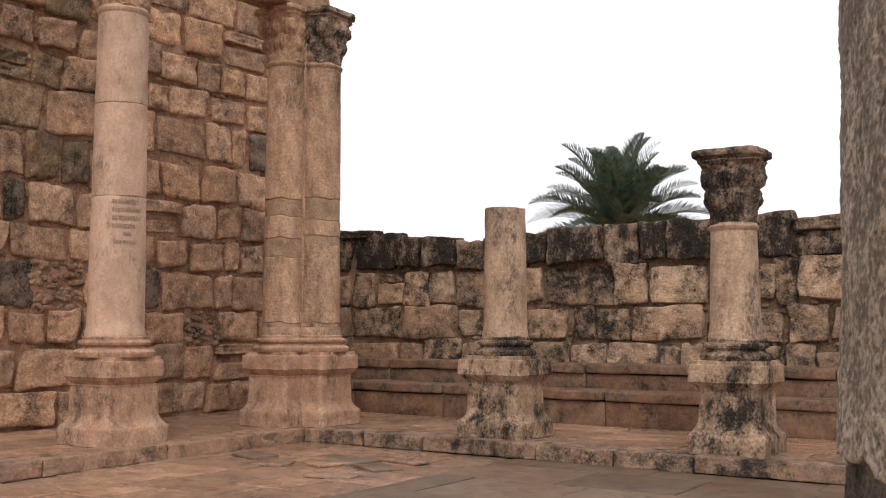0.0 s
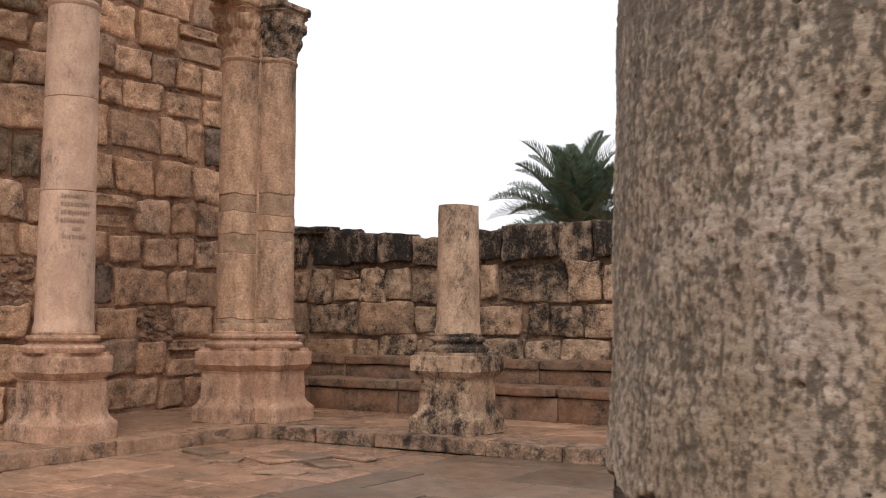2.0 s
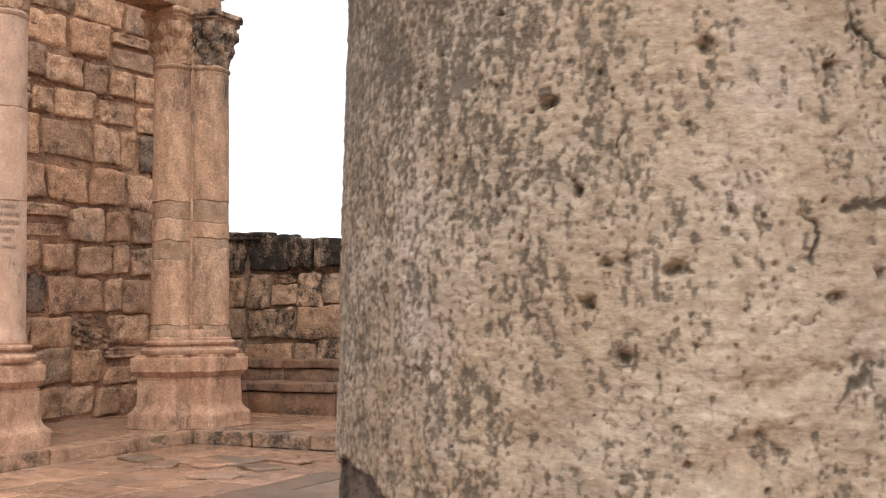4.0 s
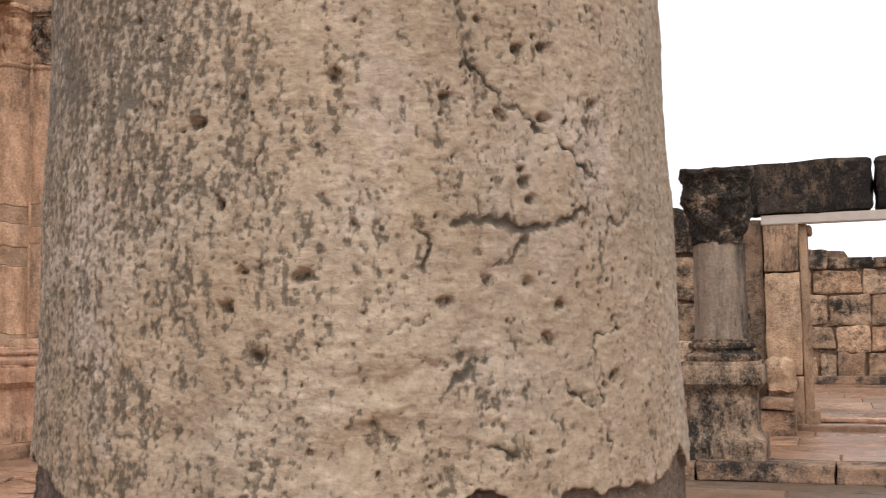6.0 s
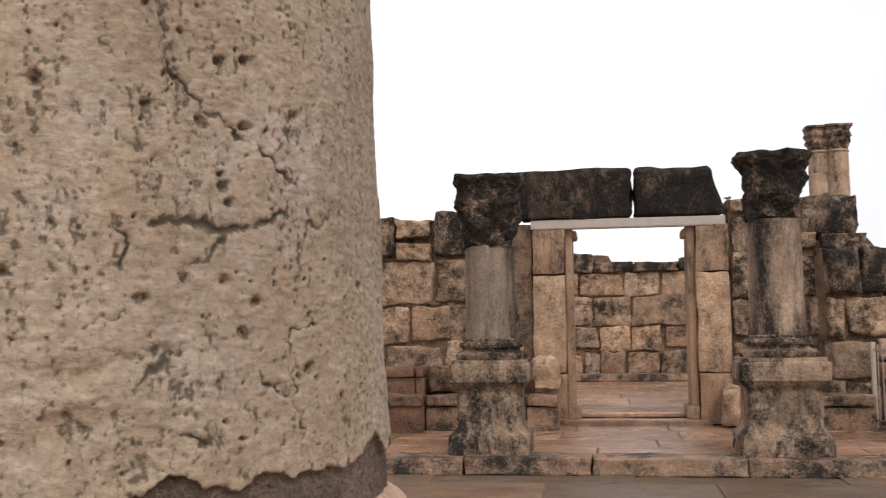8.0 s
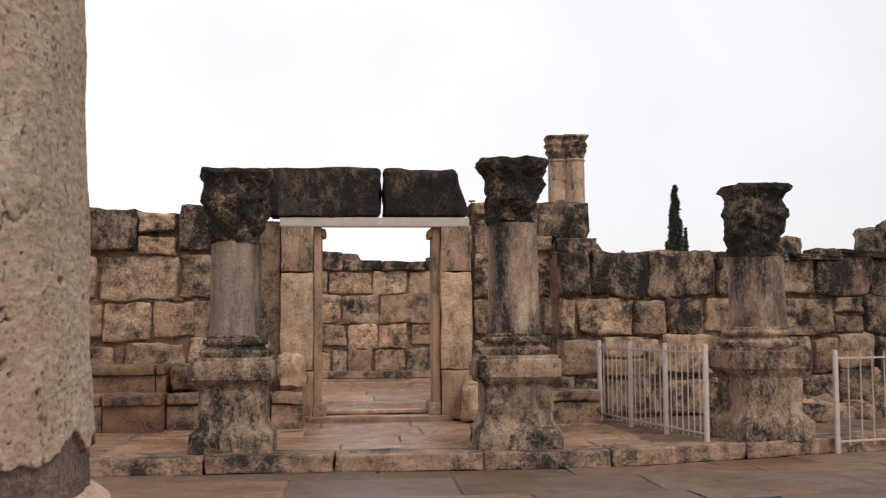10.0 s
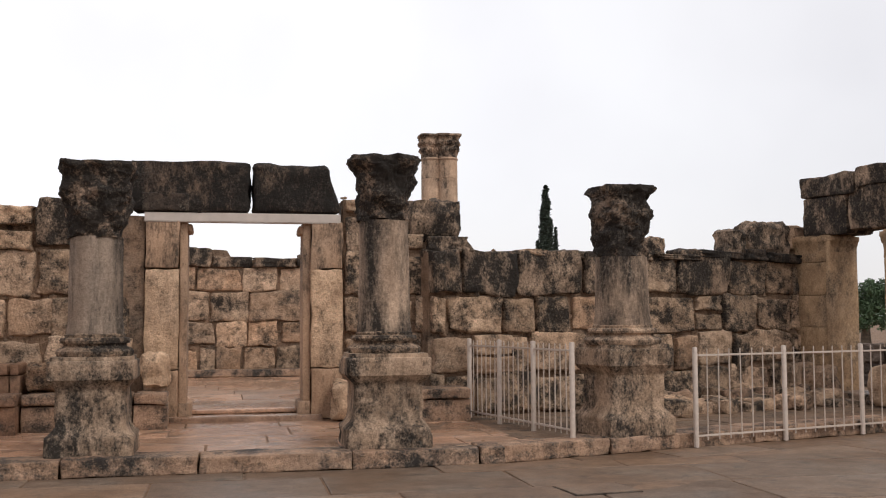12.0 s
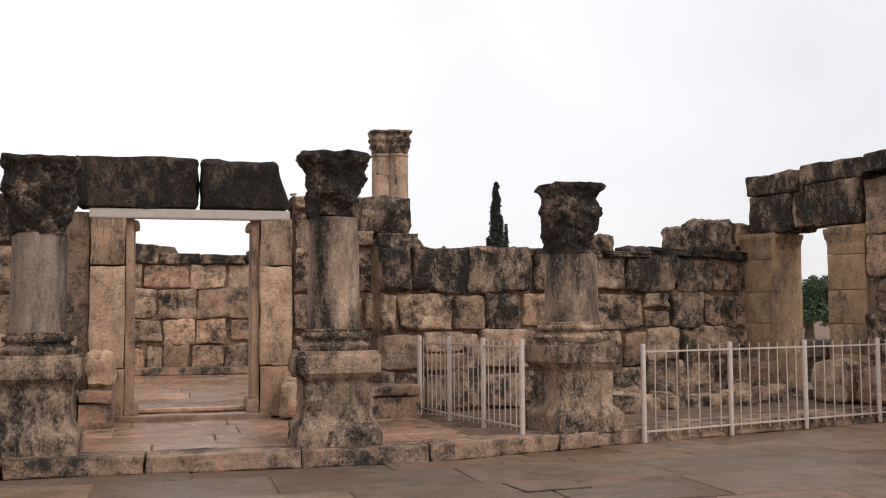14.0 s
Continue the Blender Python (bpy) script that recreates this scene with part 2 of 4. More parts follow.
SOUTH = stone("buff_pier", (0.431, 0.339, 0.220), (0.264, 0.202, 0.130), crust=0.26, bump=0.5, streak=1.6)
BASALT = stone("dark_basalt", (0.10, 0.09, 0.085), (0.045, 0.042, 0.04), crust=0.3, bump=0.9, tint=(0.13, 0.115, 0.10))
EARTH_FLAG = stone("earthy_flagstone", (0.21, 0.16, 0.115), (0.13, 0.098, 0.07), crust=0.3, bump=0.7, rough=0.85)
EARTH = stone("trodden_earth", (0.24, 0.18, 0.125), (0.15, 0.11, 0.08), crust=0.1, bump=0.9, grain=0.8)
PAINT = plain("cream_paint", (0.50, 0.41, 0.345), 0.45, vary=0.10, scale=22)
BEAM = plain("pale_painted_steel", (0.50, 0.43, 0.375), 0.5, vary=0.08, scale=9)
INK = plain("faded_red_lettering", (0.44, 0.32, 0.25), 0.85, vary=0.3, scale=60)
PALM = plain("palm_leaf", (0.09, 0.125, 0.078), 0.5, vary=0.45, scale=5)
BARK = plain("palm_bark", (0.13, 0.095, 0.065), 0.9, vary=0.4, scale=9, bump=0.8)
CYPRESS = plain("cypress_foliage", (0.03, 0.042, 0.028), 0.8, vary=0.5, scale=4)
LEAF = plain("broad_leaf", (0.05, 0.085, 0.035), 0.7, vary=0.5, scale=2)

# ---- builders ----
WING = Matrix.Translation((12.2, -0.5, 0)) @ Matrix.Rotation(radians(16), 4, "Z")
rng = random.Random(7)


def fbm(p, scale, octaves=4):
    v, a = 0.0, 1.0
    for k in range(octaves):
        v += a * noise.noise(Vector(p) * scale + Vector((k * 17.1, k * 5.3, k * 9.7)))
        scale, a = scale * 2.1, a * 0.5
    return v


def link_mesh(name, bm, mat, parent=None, label="", smooth=False):
    me = bpy.data.meshes.new(name)
    bm.to_mesh(me)
    bm.free()
    for mt in (mat if isinstance(mat, (list, tuple)) else (mat,)):
        me.materials.append(mt)
    if smooth:
        me.polygons.foreach_set("use_smooth", [True] * len(me.polygons))
        me.set_sharp_from_angle(angle=radians(38))
    ob = new(name, me)
    ob.parent = parent
    if label:
        ob["label"] = label
    return ob


part = link_mesh


def share(name, me, parent, m, label=""):
    ob = new(name, me)
    ob.parent, ob.matrix_basis = parent, m
    if label:
        ob["label"] = label
    return ob


def thing(name, label, category, m=Matrix(), group=""):
    ob = new(name)
    ob.empty_display_size, ob.matrix_basis = 0.2, m
    return tagged(ob, label, category, group)


def rough_box(size, seed=0, cuts=5, soft=0.03, amp=0.012, freq=5.0, m=Matrix()):
    """A hewn block: rounded, uneven edges and faces; centred, with that size in metres."""
    bm = bmesh.new()
    bmesh.ops.create_cube(bm, size=1.0)
    bmesh.ops.subdivide_edges(bm, edges=bm.edges[:], cuts=cuts, use_grid_fill=True)
    half = Vector(size) / 2
    r = min(soft, min(half) * 0.6)
    off = Vector((seed * 3.17, seed * 1.31, seed * 7.7))
    last = 1 - 2 / (cuts + 1)
    for v in bm.verts:
        u = [2 * c for c in v.co]
        u = [c if abs(c) > 0.999 or last < 0.01 else c * (1 - r / half[q]) / last for q, c in enumerate(u)]
        p = Vector([u[i] * half[i] for i in range(3)])
        core = Vector([max(-half[i] + r, min(half[i] - r, p[i])) for i in range(3)])
        d = p - core
        wear = r * (0.75 + 0.5 * noise.noise(p * 6 + off))
        nrm = d.normalized() if d.length > 1e-6 else Vector((0, 0, 0))
        p = core + nrm * min(d.length, wear) if d.length > 1e-6 else p
        v.co = p + nrm * amp * fbm(p + off, freq, 3) + Vector((noise.noise(p * 2 + off), noise.noise(p * 2 - off), noise.noise(p.yzx * 2 + off))) * amp * 0.7
    bm.transform(m)
    return bm


def box_mesh(name, size, seed, mat, cuts=5, soft=0.03, amp=0.012, freq=5.0, smooth=True):
    bm = rough_box(size, seed, cuts, soft, amp, freq)
    me = bpy.data.meshes.new(name)
    bm.to_mesh(me)
    bm.free()
    me.materials.append(mat)
    if smooth:
        me.polygons.foreach_set("use_smooth", [True] * len(me.polygons))
    return me


def lathe(profile, segs=40, amp=0.004, freq=6.0, seed=0, cap=True, m=Matrix(), chip=0.0):
    """A round body from (radius, height) pairs, slightly uneven, with chipped rims."""
    bm = bmesh.new()
    rings = []
    off = Vector((seed * 2.3, seed * 4.1, seed))
    for r, z in profile:
        ring = []
        for k in range(segs):
            a = 2 * math.pi * k / segs
            p = Vector((math.cos(a) * r, math.sin(a) * r, z))
            d = amp * fbm(p + off, freq, 3) - chip * max(0.0, noise.noise(p * 7 + off) - 0.15)
            ring.append(bm.verts.new((math.cos(a) * (r + d), math.sin(a) * (r + d), z + (d if cap and z == profile[-1][1] else 0))))
        rings.append(ring)
    for a, b in zip(rings, rings[1:]):
        for k in range(segs):
            bm.faces.new((a[k], a[(k + 1) % segs], b[(k + 1) % segs], b[k]))
    if cap:
        bm.faces.new(rings[-1])
        bm.faces.new(rings[0][::-1])
    bm.transform(m)
    return bm


def dense(profile, step=0.06):
    out = []
    for (r0, z0), (r1, z1) in zip(profile, profile[1:]):
        k = max(1, int(abs(z1 - z0) / step))
        out += [(r0 + (r1 - r0) * i / k, z0 + (z1 - z0) * i / k) for i in range(k)]
    return out + [profile[-1]]


def square_loft(profile, seed=0, side=9, corner=0.04, amp=0.008, chip=0.05, m=Matrix(), freq=5.0):
    """A square body with rounded corners from (half width, height) pairs, worn and chipped at its edges."""
    bm = bmesh.new()
    off = Vector((seed * 5.1, seed * 2.7, seed * 1.9))
    rings = []
    for h, z in profile:
        ring = []
        for s in range(4):
            ca, sa = (1, 0, -1, 0)[s], (0, 1, 0, -1)[s]
            for k in range(side):
                t = 2 * k / side - 1
                x, y = h, h * t
                edge = abs(t) ** 40
                pull = corner * edge * (0.6 + 0.8 * max(0, noise.noise(Vector((s * 3.3, t, z * 3)) + off) + 0.3))
                q = Vector((x - pull, y - math.copysign(pull, t) if edge > 0.05 else y))
                p = Vector((q.x * ca - q.y * sa, q.x * sa + q.y * ca, z))
                d = amp * fbm(p + off, freq, 3) - chip * 1.3 * max(0.0, fbm(p * 1.0 + off, 3.6, 4) - 0.22)
                p += Vector((p.x, p.y, 0)).normalized() * d
                ring.append(bm.verts.new(p))
        rings.append(ring)
    n = len(rings[0])
    for a, b in zip(rings, rings[1:]):
        for k in range(n):
            bm.faces.new((a[k], a[(k + 1) % n], b[(k + 1) % n], b[k]))
    bm.faces.new(rings[-1])
    bm.faces.new(rings[0][::-1])
    bm.transform(m)
    return bm


def join(*bms):
    me, out_bm = bpy.data.meshes.new("joined"), bmesh.new()
    for b in bms:
        b.to_mesh(me)
        b.free()
        out_bm.from_mesh(me)
        me.clear_geometry()
    bpy.data.meshes.remove(me)
    return out_bm


# ---- columns ----
def pedestal(parent, half, mat, seed, z0=0.15, top=1.06, chip=0.06, m=Matrix(), cornice=0.985):
    """Plinth, waisted dado and cornice, cut from one block."""
    h, t = half, top - z0
    k = cornice
    steps = ((1, 0), (1, 0.185), (0.985, 0.20), (0.925, 0.225), (0.87, 0.255), (0.825, 0.295), (0.805, 0.33), (0.795, 0.665), (0.81, 0.675), (0.83 * k, 0.685), (0.885 * k, 0.71), (0.955 * k, 0.745), (0.985 * k, 0.765), (k, 0.77), (k, 0.945), (0.985 * k, 0.955), (0.93 * k, 0.96), (0.92 * k, 1))
    prof = [(h * a, z0 + t * b) for a, b in steps]
    return part("pedestal", square_loft(dense(prof, 0.03), seed, side=18, corner=0.018, amp=0.006, chip=chip * 0.75, m=m), mat, parent, smooth=True)


def base_rings(parent, r, z0, z1, mat, seed, chip=0.03, m=Matrix(), square=0.0):
    """Torus, hollow and fillets between the pedestal and the shaft."""
    t = z1 - z0
    prof = [(r * 1.36, z0), (r * 1.42, z0 + 0.14 * t), (r * 1.42, z0 + 0.24 * t), (r * 1.33, z0 + 0.34 * t), (r * 1.20, z0 + 0.38 * t), (r * 1.13, z0 + 0.46 * t), (r * 1.14, z0 + 0.53 * t), (r * 1.25, z0 + 0.57 * t),
            (r * 1.28, z0 + 0.68 * t), (r * 1.24, z0 + 0.78 * t), (r * 1.09, z0 + 0.81 * t), (r * 1.10, z0 + 0.92 * t), (r * 1.01, z1)]
    return part("base_moulding", lathe(prof, 44, 0.006, 7, seed, chip=chip, m=m), mat, parent, smooth=True)


def shaft(parent, r0, r1, z0, z1, mat, seed, m=Matrix(), collar=True, amp=0.005, chip=0.0, joints=(), bands=()):
    """A shaft of one or more drums. joints: heights where drums meet; bands: (z0, z1) repaired with cement."""
    at_z = lambda z: r0 + (r1 - r0) * (z - z0) / (z1 - z0)
    cuts = sorted([z0, z1, *joints, *[z for b in bands for z in b]])
    for k, (a, b) in enumerate(zip(cuts, cuts[1:])):
        ra, rb = at_z(a), at_z(b)
        prof = [(ra * 1.05, a), (ra * 1.05, a + 0.04), (ra, a + 0.10)] if a == z0 else [(ra - 0.008, a), (ra, a + 0.008)]
        if b == z1:
            prof += [(rb, b - 0.08), (rb * 1.07, b - 0.06), (rb * 1.09, b - 0.035), (rb * 1.02, b - 0.02), (rb, b)] if collar else [(rb, b)]
        else:
            prof += [(rb, b - 0.008), (rb - 0.008, b)]
        patched = any(abs(a - q[0]) < 1e-6 for q in bands)
        if patched:
            prof = [(q - 0.006, z) for q, z in prof]
        bm = lathe(dense(prof, 0.07), 44, amp, 4, seed + k, m=Matrix(), chip=chip)
        for v in bm.verts:
            if a > z0 and abs(v.co.z - a) < 0.01 or b < z1 and abs(v.co.z - b) < 0.01:
                v.co.z += 0.016 * fbm((v.co.x, v.co.y, seed), 6, 3) * (1.3 if bands else 0.6)
        bm.transform(m)
        part("cement_band" if patched else ("drum" if len(cuts) > 2 else "shaft"), bm, CEMENT_TAN if patched else mat, parent, smooth=True)


def capital(parent, r, half, z0, z1, mat, seed, m=Matrix(), ruin=0.03, bulk=1.0, leafy=1.0):
    """A worn capital: round at the neck, flaring to a square top, with two rows of leaves where they survive."""
    t, bm = z1 - z0, bmesh.new()
    segs, rings, ring_list = 128, 44, []
    off = Vector((seed * 3.7, seed * 1.9, seed * 0.7))
    for k in range(rings + 1):
        u = k / rings
        size = float(np.interp(u, [0, 0.08, 0.35, 0.6, 0.8, 0.88, 0.95, 1], [r, r * 1.02, r * 1.02 * bulk, r * 1.10 * bulk, half * 0.86, half * 0.98, half * 1.0, half * 0.97]))
        sq = float(np.interp(u, [0, 0.3, 0.75, 1], [2.0, 2.3, 4.0, 7.0]))
        ring = []
        for j in range(segs):
            a = 2 * math.pi * j / segs
            c, sn = math.cos(a), math.sin(a)
            d = size / (abs(c) ** sq + abs(sn) ** sq) ** (1 / sq)
            d = min(d, size * 1.24)
            p = Vector((c * d, sn * d, z0 + t * u))
            leaf = 0.0
            if leafy > 0:
                for row, mid, ph in ((0, 0.24, 0), (1, 0.52, 0.5)):
                    w = ((a / (2 * math.pi) * 8 + ph) % 1.0) - 0.5
                    v = (u - mid) / 0.17
                    if abs(v) < 1.35:
                        leaf = max(leaf, (1 - (2.1 * w) ** 2) * math.exp(-((v - 0.35) * 1.5) ** 2) * (1 + 0.5 * v))
                leaf = max(0.0, leaf) * 0.05 * leafy
                leaf *= 1 + 0.32 * math.cos(a * 40) * (1 if u < 0.72 else 0)
                leaf -= 0.02 * leafy * max(0.0, noise.noise(Vector((c * 2.2, sn * 2.2, u * 3.4)) * 4 + off)) * (u < 0.84)
                if u > 0.86 and u < 0.9:
                    leaf -= 0.03 * leafy
            wear = ruin * (0.9 * fbm(p + off, 6, 4) - 1.5 * max(0.0, fbm(p - off, 3.2, 3) - 0.25))
            p += Vector((c, sn, 0)) * (leaf + wear)
            p += Vector((c, sn, 0)) * 0.012 * noise.noise(p * 26 + off)
            p.z += ruin * (0.5 if u < 0.9 else 0.2) * noise.noise(p * 9 + off)
            ring.append(bm.verts.new(p))
        ring_list.append(ring)
    for a, b in zip(ring_list, ring_list[1:]):
        for j in range(segs):
            bm.faces.new((a[j], a[(j + 1) % segs], b[(j + 1) % segs], b[j]))
    bm.faces.new(ring_list[-1])
    bm.faces.new(ring_list[0][::-1])
    bm.transform(m)
    return part("capital", bm, mat, parent, smooth=True)


def column(x, y, half, r0, r1, z_base, z_neck, z_top, mats, seed, label, turn=0.0, cap_half=0.36, ped_chip=0.06, has_cap=True, ruin=0.03, joints=(), bands=(), bulk=1.0, leafy=1.0, cornice=0.985):
    ob = thing("column", label, "column", Matrix.Translation((x, y, 0)) @ Matrix.Rotation(turn, 4, "Z"), "colonnade columns")
    ped, base, shf, cap = mats
    pedestal(ob, half, ped, seed, top=z_base - 0.22, chip=ped_chip, cornice=cornice)
    base_rings(ob, r0, z_base - 0.225, z_base, base, seed + 1)
    shaft(ob, r0, r1, z_base - 0.01, z_neck, shf, seed + 2, collar=has_cap and leafy > 0.6, chip=0.0 if has_cap else 0.01, joints=joints, bands=bands)
    if has_cap:
        capital(ob, r1, cap_half, z_neck - 0.005, z_top, cap, seed + 3, ruin=ruin, bulk=bulk, leafy=leafy)
    return ob


inscribed = column(-0.13, -2.94, 0.418, 0.30, 0.262, 1.28, 4.81, 5.45, (PED_PINK, PED_PINK, WHITE_COL, CORNER), 11, "tall pale limestone column with faded painted inscription", cap_half=0.42, ped_chip=0.03, joints=(2.75, 3.75), cornice=0.90)
# inscription: six short rows of worn lettering, as bars bent round the shaft
drum = [c for c in inscribed.children if c.name.startswith("drum")][0]
for row, cells in enumerate(((0.0, 5), (0.0, 6), (0.0, 6), (0.0, 5), (0.35, 2), (0.05, 5))):
    bm = bmesh.new()
    for c in range(int(cells[1] * 1.7)):
        a0 = math.radians(-52 + 66 * (cells[0] + c / 10.5) + rng.uniform(-0.6, 0.6))
        w, z, rr = math.radians(3.6), 2.685 - row * 0.086, 0.289 + 0.0035
        q = [bm.verts.new((rr * math.cos(a0 + w * u), rr * math.sin(a0 + w * u), zz)) for u, zz in ((0, z - 0.02), (0.5, z - 0.02), (1, z - 0.02), (1, z + 0.022), (0.5, z + 0.022), (0, z + 0.022))]
        bm.faces.new((q[0], q[1], q[4], q[5]))
        bm.faces.new((q[1], q[2], q[3], q[4]))
    bmesh.ops.solidify(bm, geom=bm.faces[:], thickness=0.003)
    part("lettering", bm, INK, drum, "faded reddish painted lettering row")

corner = thing("corner_column", "double heart-shaped tan limestone corner column with capital", "column", Matrix.Translation((-0.06, -0.04, 0)), "colonnade columns")
for dx, dy, sd in ((0.0, -0.31, 21), (0.31, 0.0, 25)):
    m = Matrix.Translation((dx, dy, 0))
    pedestal(corner, 0.40, PED_PINK, sd, m=m, chip=0.03, cornice=0.93)
    base_rings(corner, 0.275, 1.06, 1.28, PED_PINK, sd + 1, m=m)
    shaft(corner, 0.272, 0.252, 1.27, 4.76, CORNER, sd + 2, m=m, bands=((1.30, 1.42), (2.24, 2.48), (2.76, 2.98)) if sd == 21 else ((1.30, 1.42), (2.40, 2.52), (2.72, 3.0)))
    capital(corner, 0.258, 0.35, 4.755, 5.45, CAP if sd == 25 else CORNER, sd + 3, m=m)
part("core", rough_box((0.5, 0.5, 5.2), 3, 6, 0.05, 0.01, 3, Matrix.Translation((0.05, -0.05, 2.75))), CORNER, corner, smooth=True)

column(2.95, 0.04, 0.412, 0.252, 0.232, 1.28, 2.74, 0, (PED, BASE_DARK, SHAFT_PALE, CAP), 31, "broken pale limestone column stump on dark-stained pedestal", has_cap=False)
notched = column(5.62, 0.0, 0.39, 0.252, 0.228, 1.28, 2.43, 3.16, (PED, BASE_DARK, SHAFT_PALE, CAP), 41, "short limestone column with worn acanthus capital", cap_half=0.335, leafy=1.05, bulk=0.96)
for v in notched.children[0].data.vertices:
    if v.co.y < -0.2 and abs(v.co.x + 0.03) < 0.08 and 0.57 < v.co.z < 0.79:
        v.co.y += 0.17
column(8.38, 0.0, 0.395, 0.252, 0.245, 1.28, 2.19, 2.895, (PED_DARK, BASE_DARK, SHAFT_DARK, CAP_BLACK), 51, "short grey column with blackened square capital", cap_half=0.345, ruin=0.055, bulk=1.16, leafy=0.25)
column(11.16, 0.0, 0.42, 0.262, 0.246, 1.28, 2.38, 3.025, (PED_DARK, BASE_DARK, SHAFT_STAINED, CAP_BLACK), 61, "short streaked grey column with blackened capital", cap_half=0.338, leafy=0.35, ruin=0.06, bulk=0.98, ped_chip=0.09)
column(13.845, 0.36, 0.412, 0.298, 0.280, 1.33, 2.06, 2.83, (PED_DARK, PED, SHAFT_GREY, CAP_BLACK), 71, "stout limestone column with ringed base and dark capital", turn=radians(10), cap_half=0.295, leafy=0.6, ruin=0.068, bulk=0.90)

# architrave lying on the two tall columns
arch = thing("architrave", "tan stone architrave lying across tall columns", "architrave")
part("beam_block", rough_box((0.52, 3.6, 0.42), 4, 6, 0.03, 0.012, 3, Matrix.Translation((-0.02, -1.85, 5.65))), CORNER, arch, smooth=True)
part("upper_block", rough_box((0.60, 3.7, 0.30), 5, 6, 0.03, 0.012, 3, Matrix.Translation((-0.02, -1.85, 6.01))), CORNER, arch, smooth=True)

# ---- the near column: weathered, cracked and bored ----
NX, NY, NR = 8.995, -9.467, 0.311
near = thing("column", "weathered cream limestone column with cracks and bored holes", "column", Matrix.Translation((NX, NY, 0)), "colonnade columns")
CRACKS = (((-52.5, 1.478), (-49, 1.484), (-45.1, 1.483), (-41.6, 1.476), (-36.6, 1.478), (-30.6, 1.494), (-26, 1.478), (-18, 1.497)), ((-41.9, 1.476), (-42, 1.465), (-47, 1.449)),
          ((-51.2, 1.66), (-51.2, 1.628), (-50.3, 1.6), (-43.7, 1.575), (-37.7, 1.55), (-33.7, 1.542), (-30.1, 1.528), (-26.3, 1.512), (-23.9, 1.495)),
          ((-58.1, 1.478), (-55.4, 1.462), (-57.5, 1.443)), ((-48.5, 1.382), (-50.5, 1.376), (-52.2, 1.361), (-54.8, 1.353)),
          ((-35.7, 1.376), (-35.3, 1.351), (-32.2, 1.34)), ((-23.4, 1.397), (-28.8, 1.391), (-29.2, 1.349), (-27.7, 1.312), (-27.1, 1.286)),
          ((-49.2, 1.323), (-46.2, 1.305), (-43.7, 1.3)), ((-63.6, 1.4), (-60, 1.405), (-56.3, 1.413)), ((-79.9, 1.563), (-79.9, 1.511), (-77.5, 1.49)))
WIDTHS = (0.0038, 0.0026, 0.0017, 0.0016, 0.0044, 0.0015, 0.0013, 0.0026, 0.0016, 0.0017)
PITS = ((-37.9, 1.392, 9), (-79.4, 1.384, 7), (-73.4, 1.439, 9), (-84.6, 1.419, 6), (-45, 1.564, 9), (-37.2, 1.563, 9), (-41.6, 1.512, 6), (-40.5, 1.5, 5), (-41.1, 1.434, 5), (-36.3, 1.417, 5),
        (-69.4, 1.589, 7), (-53.4, 1.573, 5), (-57.5, 1.444, 13), (-47.8, 1.346, 11), (-44.2, 1.349, 11), (-33.4, 1.342, 10), (-37.4, 1.325, 10), (-25.1, 1.361, 9), (-54, 1.42, 6), (-74, 1.335, 11),
        (-63.9, 1.323, 10), (-53.5, 1.285, 18), (-84.1, 1.584, 15), (-85.3, 1.496, 7), (-89.6, 1.559, 9), (-97.9, 1.578, 12), (-37.3, 1.62, 6), (-41.6, 1.616, 6), (-27.4, 1.581, 6), (-43.5, 1.302, 10))


def grain_field(u, v, du, dv, seed):
    """Smooth random values in 0..1 over cells du by dv metres."""
    table = np.random.RandomState(seed).rand(257, 257)
    gu, gv = u / du, v / dv
    iu, iv = np.floor(gu).astype(int), np.floor(gv).astype(int)
    fu, fv = gu - iu, gv - iv
    fu, fv = fu * fu * (3 - 2 * fu), fv * fv * (3 - 2 * fv)
    at = lambda i, j: table[i % 257, j % 257]
    return (at(iu, iv) * (1 - fu) + at(iu + 1, iv) * fu) * (1 - fv) + (at(iu, iv + 1) * (1 - fu) + at(iu + 1, iv + 1) * fu) * fv


prng = np.random.RandomState(5)
pits = list(PITS) + [(a, z, s) for a, z, s in zip(prng.uniform(-75, 25, 190), prng.uniform(1.25, 1.78, 190), 1.0 + 3.0 * prng.rand(190) ** 3)]
pits += [(a, z, s) for a, z, s in zip(prng.uniform(-170, -75, 110), prng.uniform(1.25, 1.78, 110), 1.0 + 2.6 * prng.rand(110) ** 3)]
ang = np.radians(np.linspace(-190, 60, 900))
zs = np.concatenate([np.linspace(1.20, 1.80, 400), np.linspace(1.815, 4.8, 40)])
A, Z = np.meshgrid(ang, zs)
U = A * NR
R = np.interp(Z, [1.20, 1.30, 1.40, 1.55, 1.72, 2.2, 4.8], [0.321, 0.316, 0.3115, 0.307, 0.3025, 0.291, 0.266])
dent, lichen_shade = np.zeros_like(A), np.zeros_like(A)
wu = 0.010 * (grain_field(U, Z, 0.012, 0.012, 1) - 0.5) + 0.004 * (grain_field(U, Z, 0.004, 0.004, 2) - 0.5)
wz = 0.010 * (grain_field(U, Z, 0.012, 0.012, 3) - 0.5) + 0.004 * (grain_field(U, Z, 0.004, 0.004, 4) - 0.5)
worn = np.clip(1.6 * grain_field(U, Z, 0.018, 0.018, 5) - 0.25, 0.0, 1.0)
